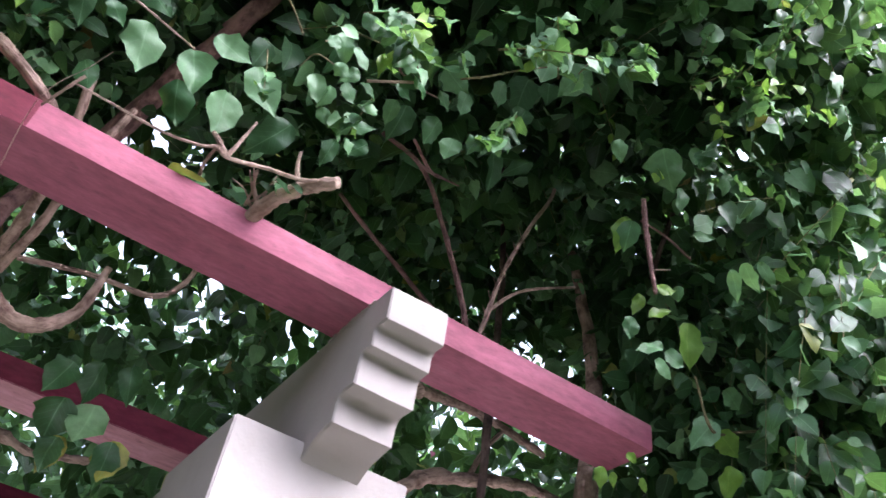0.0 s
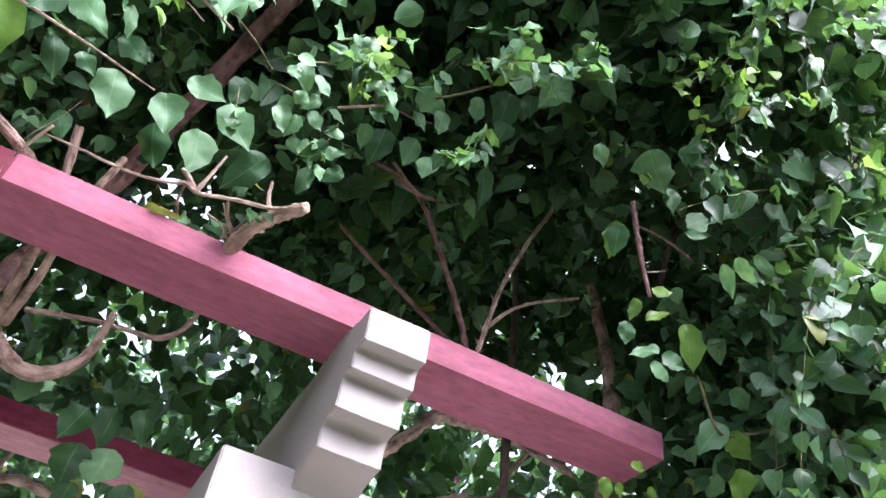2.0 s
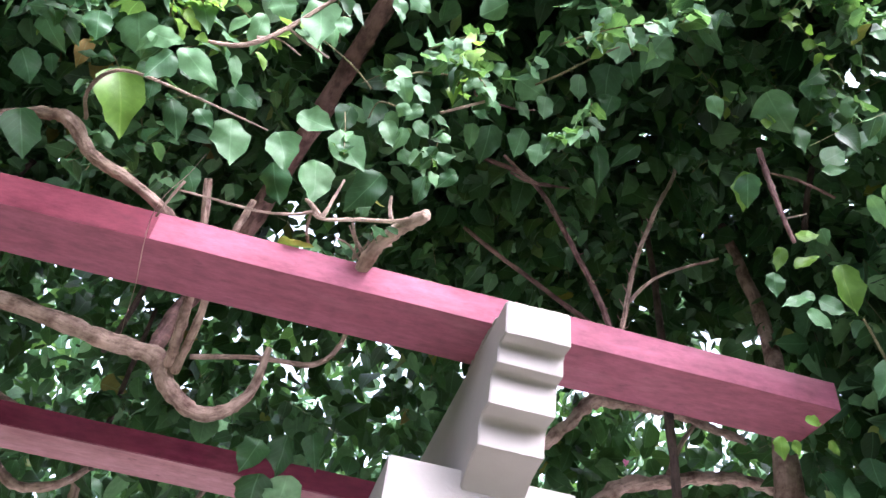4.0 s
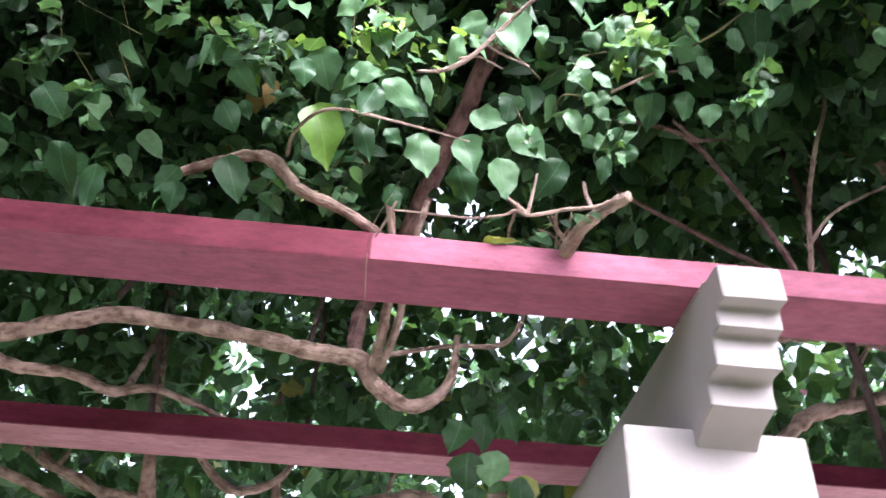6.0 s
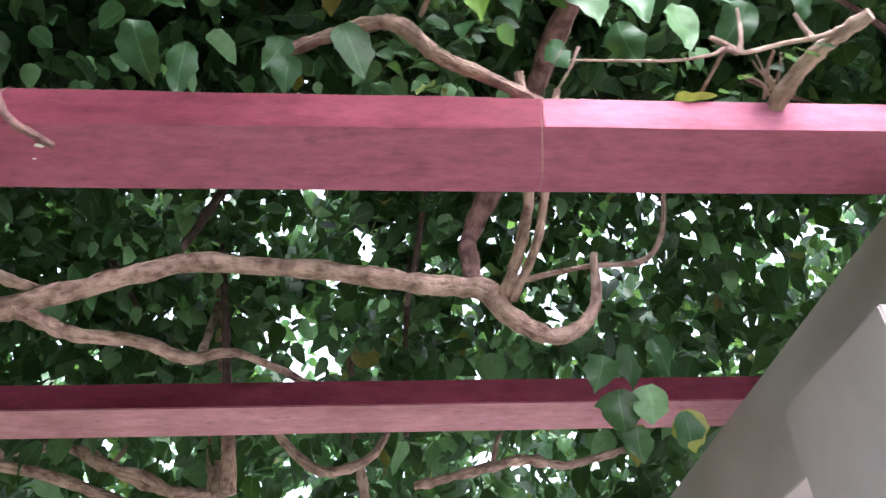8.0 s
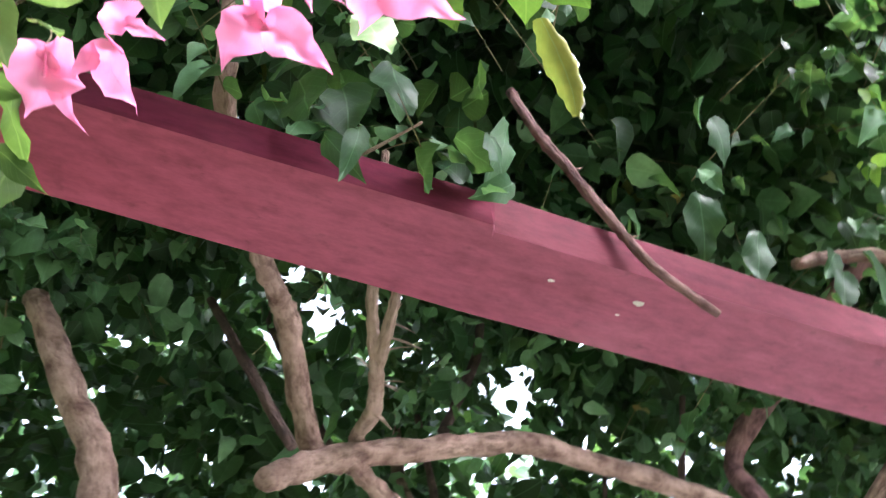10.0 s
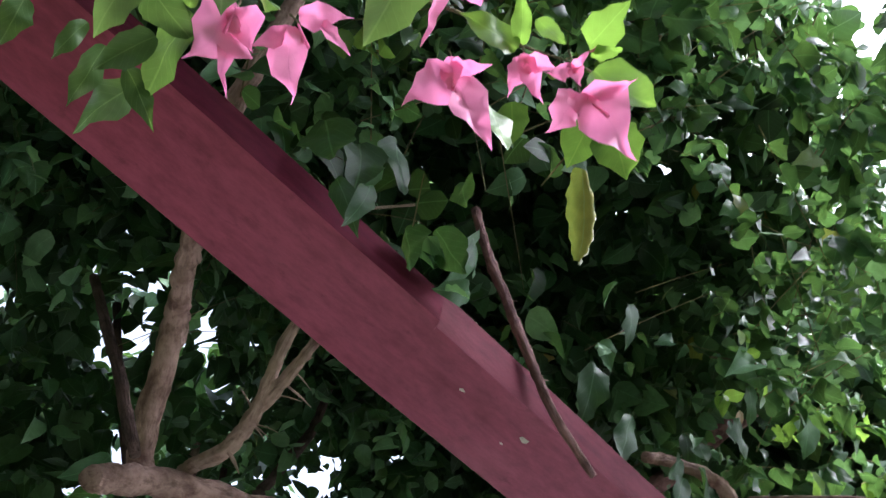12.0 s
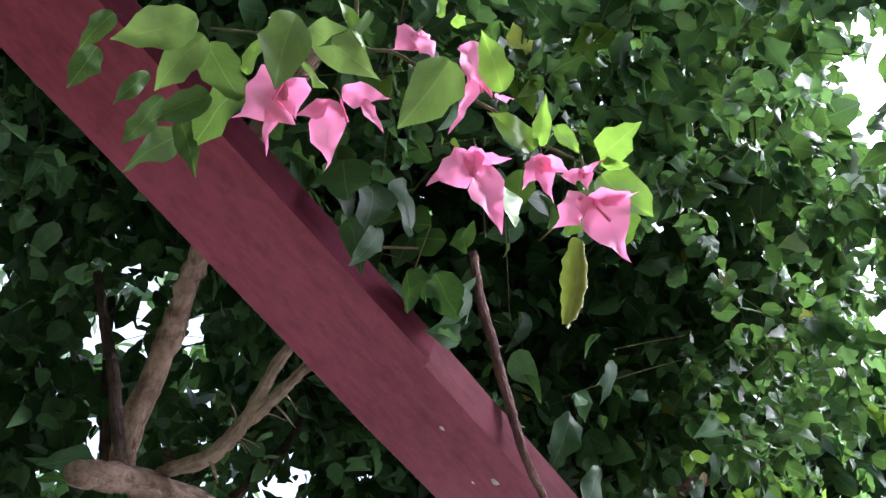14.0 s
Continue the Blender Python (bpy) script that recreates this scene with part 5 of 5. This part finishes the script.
# base and tip alone
DRAPED_LEAVES = [
    (-0.401, 0.900, 2.559, -0.402, 0.885, 2.429), (-0.455, 0.900, 2.419, -0.473, 0.885, 2.264), (-0.372, 0.900, 2.431, -0.364, 0.885, 2.267),
    (-0.287, 0.900, 2.348, -0.281, 0.885, 2.216), (-0.478, 0.900, 2.526, -0.502, 0.885, 2.420), (-0.324, 0.900, 2.583, -0.297, 0.885, 2.475),
    (-0.425, 0.900, 2.307, -0.450, 0.885, 2.203),
]
CANOPY_NEAR = [
    (-2.381, -0.435, 2.513, -2.359, -0.399, 2.490), (-2.182, -0.642, 2.768, -2.165, -0.561, 2.752), (-2.124, -0.693, 2.740, -2.060, -0.698, 2.698),
    (-2.136, -0.545, 2.751, -2.057, -0.551, 2.703), (-2.128, -0.677, 2.743, -2.098, -0.628, 2.721), (-2.295, -0.535, 2.598, -2.267, -0.489, 2.575),
    (-2.143, -0.508, 2.753, -2.105, -0.462, 2.722), (-2.128, -0.601, 2.747, -2.072, -0.589, 2.711), (-2.175, -0.454, 2.763, -2.125, -0.453, 2.731),
    (-2.248, -0.276, 2.543, -2.192, -0.288, 2.511), (-2.152, -0.054, 2.594, -2.069, -0.068, 2.545), (-2.099, -0.123, 2.537, -2.057, -0.117, 2.498),
    (-2.070, -0.042, 2.508, -2.045, -0.076, 2.496), (-2.254, -0.000, 2.670, -2.212, 0.026, 2.630),
]

# flowers: the end of the stalk, then base, tip and breadth of each bract
FLOWERS_ONE = [
    ((-2.588, -0.272, 2.157), [(-2.587, -0.275, 2.154, -2.584, -0.227, 2.117, 0.95), (-2.589, -0.27, 2.152, -2.553, -0.227, 2.112, 0.36), (-2.585, -0.276, 2.154, -2.555, -0.268, 2.132, 0.8)]),
    ((-2.549, -0.295, 2.146), [(-2.552, -0.294, 2.142, -2.505, -0.271, 2.108, 0.75), (-2.549, -0.308, 2.147, -2.525, -0.342, 2.141, 0.5), (-2.533, -0.318, 2.147, -2.503, -0.32, 2.128, 0.5), (-2.547, -0.297, 2.142, -2.559, -0.268, 2.119, 0.6)]),
    ((-2.548, -0.39, 2.169), [(-2.551, -0.392, 2.166, -2.55, -0.371, 2.148, 0.95), (-2.55, -0.393, 2.166, -2.528, -0.402, 2.151, 0.95), (-2.549, -0.392, 2.166, -2.537, -0.386, 2.149, 0.9)]),
]
FLOWERS_TWO = [
    ((-2.514, -0.421, 2.16), [(-2.521, -0.423, 2.157, -2.474, -0.414, 2.133, 0.8), (-2.501, -0.415, 2.152, -2.461, -0.382, 2.122, 0.5), (-2.468, -0.42, 2.145, -2.462, -0.437, 2.134, 0.8)]),
    ((-2.446, -0.382, 2.113), [(-2.444, -0.381, 2.107, -2.459, -0.338, 2.086, 0.75), (-2.436, -0.379, 2.105, -2.385, -0.371, 2.069, 0.72), (-2.447, -0.384, 2.109, -2.427, -0.404, 2.095, 0.85), (-2.452, -0.386, 2.111, -2.432, -0.376, 2.089, 0.8)]),
    ((-2.42, -0.433, 2.092), [(-2.423, -0.434, 2.089, -2.39, -0.428, 2.062, 0.42), (-2.42, -0.435, 2.088, -2.414, -0.412, 2.068, 0.7), (-2.419, -0.433, 2.088, -2.401, -0.449, 2.071, 0.6)]),
]
FLOWERS_THREE = [
    ((-2.394, -0.459, 2.078), [(-2.396, -0.456, 2.074, -2.399, -0.482, 2.066, 0.42), (-2.394, -0.459, 2.074, -2.405, -0.44, 2.062, 0.5), (-2.397, -0.46, 2.075, -2.387, -0.457, 2.057, 0.8)]),
    ((-2.379, -0.451, 2.065), [(-2.381, -0.452, 2.062, -2.375, -0.422, 2.039, 0.95), (-2.379, -0.454, 2.061, -2.33, -0.467, 2.025, 0.78), (-2.379, -0.453, 2.061, -2.365, -0.491, 2.046, 0.45), (-2.383, -0.449, 2.062, -2.372, -0.444, 2.043, 0.8)]),
]

leaf_rng = np.random.default_rng(77)


def single_leaf(row, mat, wide=0.94, chance=None, face=(0, -0.85, 0.4), jitter=0.25, name="leaf", parent=None, length=1.0, fine=2, calm=0.6):
    base, end = np.array(row[:3]), np.array(row[3:])
    way = end - base
    me = leaf_mesh(name, [base], [way], [np.array(face) + leaf_rng.normal(0, jitter, 3)], [min(np.linalg.norm(way), 0.13) * length], mat, fine, leaf_rng, wide, chance, calm=calm)
    ob = new(name, me)
    ob.parent = parent or vine
    return ob


for rows, face in ((SHELF_ONE, (0, -0.9, -0.25)), (SHELF_TWO, (0, -0.9, -0.25)), (CLUSTER_ONE, (0, -0.9, -0.2)), (CLUSTER_TWO, (-0.1, -0.9, -0.2)), (FAR_CLUSTER, (-0.3, -0.8, -0.2)),
                   (BEAM_EDGE_LEAVES, (0, -0.9, -0.2)), (CURTAIN_LEAVES, (-0.45, -0.75, -0.25)), (CURTAIN_MORE, (-0.45, -0.75, -0.25))):
    for row in rows:
        single_leaf(row[:6], LEAF, wide=row[6], chance=row[7] - 0.07, face=face, jitter=0.22)
for rows, mat, pick in ((DRAPED_LEAVES, LEAF, (0.15, 0.97)), (CANOPY_NEAR, LEAF, (0.5, 0.9))):
    for row in rows:
        single_leaf(row, mat, chance=leaf_rng.uniform(*pick))
single_leaf((-0.965, -0.2, 2.792, -0.895, -0.15, 2.652), YOUNG, wide=0.95, chance=0.25, face=(0.1, -0.9, -0.2), jitter=0.05, length=1.2)
for row, tone in (((-1.103, -0.15, 2.921, -1.102, -0.124, 2.855), 0.9995), (DRAPED_LEAVES[3], 0.9955), (DRAPED_LEAVES[6], 0.9975)):
    single_leaf([v + 0.012 for v in row], LEAF, chance=tone)
for row in CURTAIN_YOUNG:
    single_leaf(row[:6], YOUNG, wide=row[6], chance=row[7], face=(-0.45, -0.75, -0.25), jitter=0.2)
for rows, mat, wide, calm in ((SPRAY_LEAVES, OLIVE, 1.12, 0.95), (SPRAY_MORE, OLIVE, 1.12, 0.95), (OVERHANG, LEAF, 1.0, 0.8), (SPRAY_YOUNG, YOUNG, 1.0, 0.8)):
    for row in rows:
        single_leaf(row[:6], mat, wide=row[6] * wide, chance=row[7], face=(0, -0.45, -0.85), jitter=0.35, length=1.12, calm=calm)

# flowering spray
branch("flowering_shoot", GREEN_STEM, (-2.66, -0.36, 2.4, 0.0022), (-2.621, -0.372, 2.20, 0.0021), (-2.573, -0.348, 2.157, 0.002), (-2.548, -0.367, 2.158, 0.002), (-2.496, -0.391, 2.152, 0.0018), (-2.456, -0.413, 2.145, 0.0016), (-2.417, -0.43, 2.134, 0.0014), (-2.385, -0.451, 2.125, 0.0013), (-2.363, -0.464, 2.116, 0.001), sides=6, knobs=0.03)
branch("flowering_shoot", GREEN_STEM, (-2.569, -0.34, 2.175, 0.0018), (-2.596, -0.311, 2.174, 0.0016), (-2.627, -0.279, 2.166, 0.0015), (-2.66, -0.246, 2.154, 0.0012), sides=6, knobs=0.03)


def flower(hold, rows):
    """Papery bracts round a thin stalk, with the small tubes between them."""
    base = np.mean([r[:3] for r in rows], axis=0)
    top = np.array(hold) + (-0.004, -0.002, 0.022)
    f = part("flower", tube([(*top, 0.0011), (*(top * 0.5 + base * 0.5 + (0.002, 0, 0.002)), 0.0009), (*base, 0.0013)], 5, 4, 0.02), GREEN_STEM, vine, "papery pink bougainvillea flower on the hanging spray", True)
    for row in rows:
        single_leaf(row[:6], BRACT, wide=row[6] * 1.04, face=(0, -0.4, -0.85), jitter=0.28, name="bract", parent=f, fine=3)
    tips = np.mean([r[3:6] for r in rows], axis=0)
    for k in range(2):
        way = (tips - base) * 0.5 + leaf_rng.normal(0, 0.003, 3)
        part("flower_tube", tube([(*base, 0.001), (*(base + way * 0.6), 0.0012), (*(base + way), 0.0017)], 5, 3, 0.02), BRACT, f, "", True)


for hold, rows in FLOWERS_ONE + FLOWERS_TWO + FLOWERS_THREE:
    flower(hold, rows)


def curled_leaf():
    """Yellowing leaf rolled lengthwise that hangs below the canopy."""
    bm = bmesh.new()
    spine = smooth_path([(-2.142, -0.339, 2.428, 0.009), (-2.113, -0.316, 2.406, 0.019), (-2.084, -0.290, 2.380, 0.014), (-2.070, -0.270, 2.364, 0.004)], 5)
    rings = []
    for i, q in enumerate(spine):
        ring = []
        for j in range(9):
            w = radians(-150 + 300 * j / 8)
            off = Vector((0.72, -0.62, -0.3)).normalized() * math.sin(w * 0.62) + Vector((-0.45, -0.75, -0.4)).normalized() * (math.cos(w * 0.8) * 0.45)
            ring.append(bm.verts.new(Vector(q[:3]) + off * q[3] * (1 + 0.12 * math.sin(i * 2.1 + j))))
        rings.append(ring)
    for a, b in zip(rings, rings[1:]):
        for j in range(8):
            bm.faces.new((a[j], a[j + 1], b[j + 1], b[j]))
    blade, chance = bm.loops.layers.uv.new("blade"), bm.loops.layers.uv.new("chance")
    ring_of = {v: (i, j) for i, r in enumerate(rings) for j, v in enumerate(r)}
    for f in bm.faces:
        for lp in f.loops:
            i, j = ring_of[lp.vert]
            lp[blade].uv, lp[chance].uv = ((j - 4) / 9, i / len(rings)), (0.9955, 0.5)
    margin = [tuple(v.co for v in ring[7:9]) for ring in rings]
    leaf = part("leaf", bm, LEAF, vine, "curled yellow-green leaf hanging from the canopy", True)
    strip = bmesh.new()
    last = None
    for i, (a, b) in enumerate(margin[2:]):
        out = (b - a).normalized() * (0.0035 + 0.0016 * math.sin(i * 1.9) + 0.003 * (i > len(margin) - 6))
        row = [strip.verts.new(b - out * 0.3), strip.verts.new(b + out + Vector((0, -0.001, -0.001))), strip.verts.new(b + out * 0.5 + Vector((0.0, 0.003, 0.003)))]
        if last:
            for j in range(2):
                strip.faces.new((last[j], last[j + 1], row[j + 1], row[j]))
        last = row
    part("dry_margin", strip, PAPERY, leaf, "papery white dried edge", True)
    return leaf


curled_leaf()
for row in ((-2.183, -0.390, 2.453, -2.155, -0.333, 2.418), (-2.164, -0.405, 2.446, -2.105, -0.382, 2.400), (-2.258, -0.322, 2.471, -2.218, -0.293, 2.438)):
    single_leaf(row, YOUNG, chance=0.02, face=(0.2, 0.1, 0.8), jitter=0.2)
branch("twig", TWIG, (-2.26, 0.04, 2.60, 0.003), (-2.229, 0.0, 2.60, 0.003), (-2.172, -0.068, 2.609, 0.002), sides=6)
for x, z in ((-1.80, 2.545), (-1.875, 2.70)):
    part("thorn", tube([(x, -0.02, z, 0.0032), (x + 0.012, -0.024, z + 0.006, 0.002), (x + 0.024, -0.026, z + 0.013, 0.0007)], 5, 2, 0.0), TWIG, hang)

# small loose things on the beam
thread = part("dry_tendril", tube([(-0.735, -0.10, 2.70, 0.0008), (-0.756, -0.08, 2.647, 0.0008), (-0.80, -0.04, 2.547, 0.0008), (-0.805, 0.08, 2.43, 0.0007), (-0.836, 0.25, 2.394, 0.0006)], 5, 6, 0.1, 0.006), TWIG, None, smooth=True)
tagged(thread, "thin pale dry tendril hanging across the red beam", "tendril")
dry = new("dry_leaf", leaf_mesh("dry_leaf", [(-0.53, 0.02, 2.583)], [(0.9, -0.3, 0.05)], [(0.1, -0.6, 0.8)], [0.09], LEAF, 2, np.random.default_rng(9), 0.6, 0.998))
tagged(dry, "brown dry leaf lying on the red beam", "leaf")
petal = new("fallen_bract", leaf_mesh("fallen_bract", [(0.792, 1.000, 2.806)], [(0.004, -0.01, -0.03)], [(0.1, -1.0, 0.2)], [0.034], BRACT, 3, np.random.default_rng(4), 0.8))
tagged(petal, "single pink bract caught among the leaves", "petal")


def chip(name, at, size, mat, seed, flat=1.0):
    """A small broken lump."""
    bm = bmesh.new()
    bmesh.ops.create_icosphere(bm, subdivisions=2, radius=1.0)
    for v in bm.verts:
        v.co *= 1 + 0.45 * noise.noise(v.co * 1.7 + Vector((seed, 0, 0)))
        v.co = Vector(at) + Vector((v.co.x * size[0], v.co.y * size[1], v.co.z * size[2] * flat))
    return part(name, bm, mat)


CHALK = bark("bare_white_plaster", (0.5, 0.48, 0.45), (0.72, 0.7, 0.67))
for i, (x, y, w) in enumerate(((-1.739, 0.065, 0.011), (-1.901, 0.069, 0.006), (-1.76, 0.10, 0.004))):
    tagged(chip("paint_chip", (x, y, 2.4995), (w, w * 0.45, 0.0016), CHALK, i), "pale spot of chipped paint under the red beam", "paint chip", "chips under the beam")
for i, (x, y, w) in enumerate(((0.125, -0.085, 0.014), (0.098, -0.092, 0.008), (0.14, -0.06, 0.009))):
    tagged(chip("plaster_crumb", (x, y, 2.494 + w * 0.3), (w, w * 0.8, w * 0.6), CHALK, 5 + i), "broken white plaster crumb on the rafter's nose", "crumb", "crumbs on the rafter")
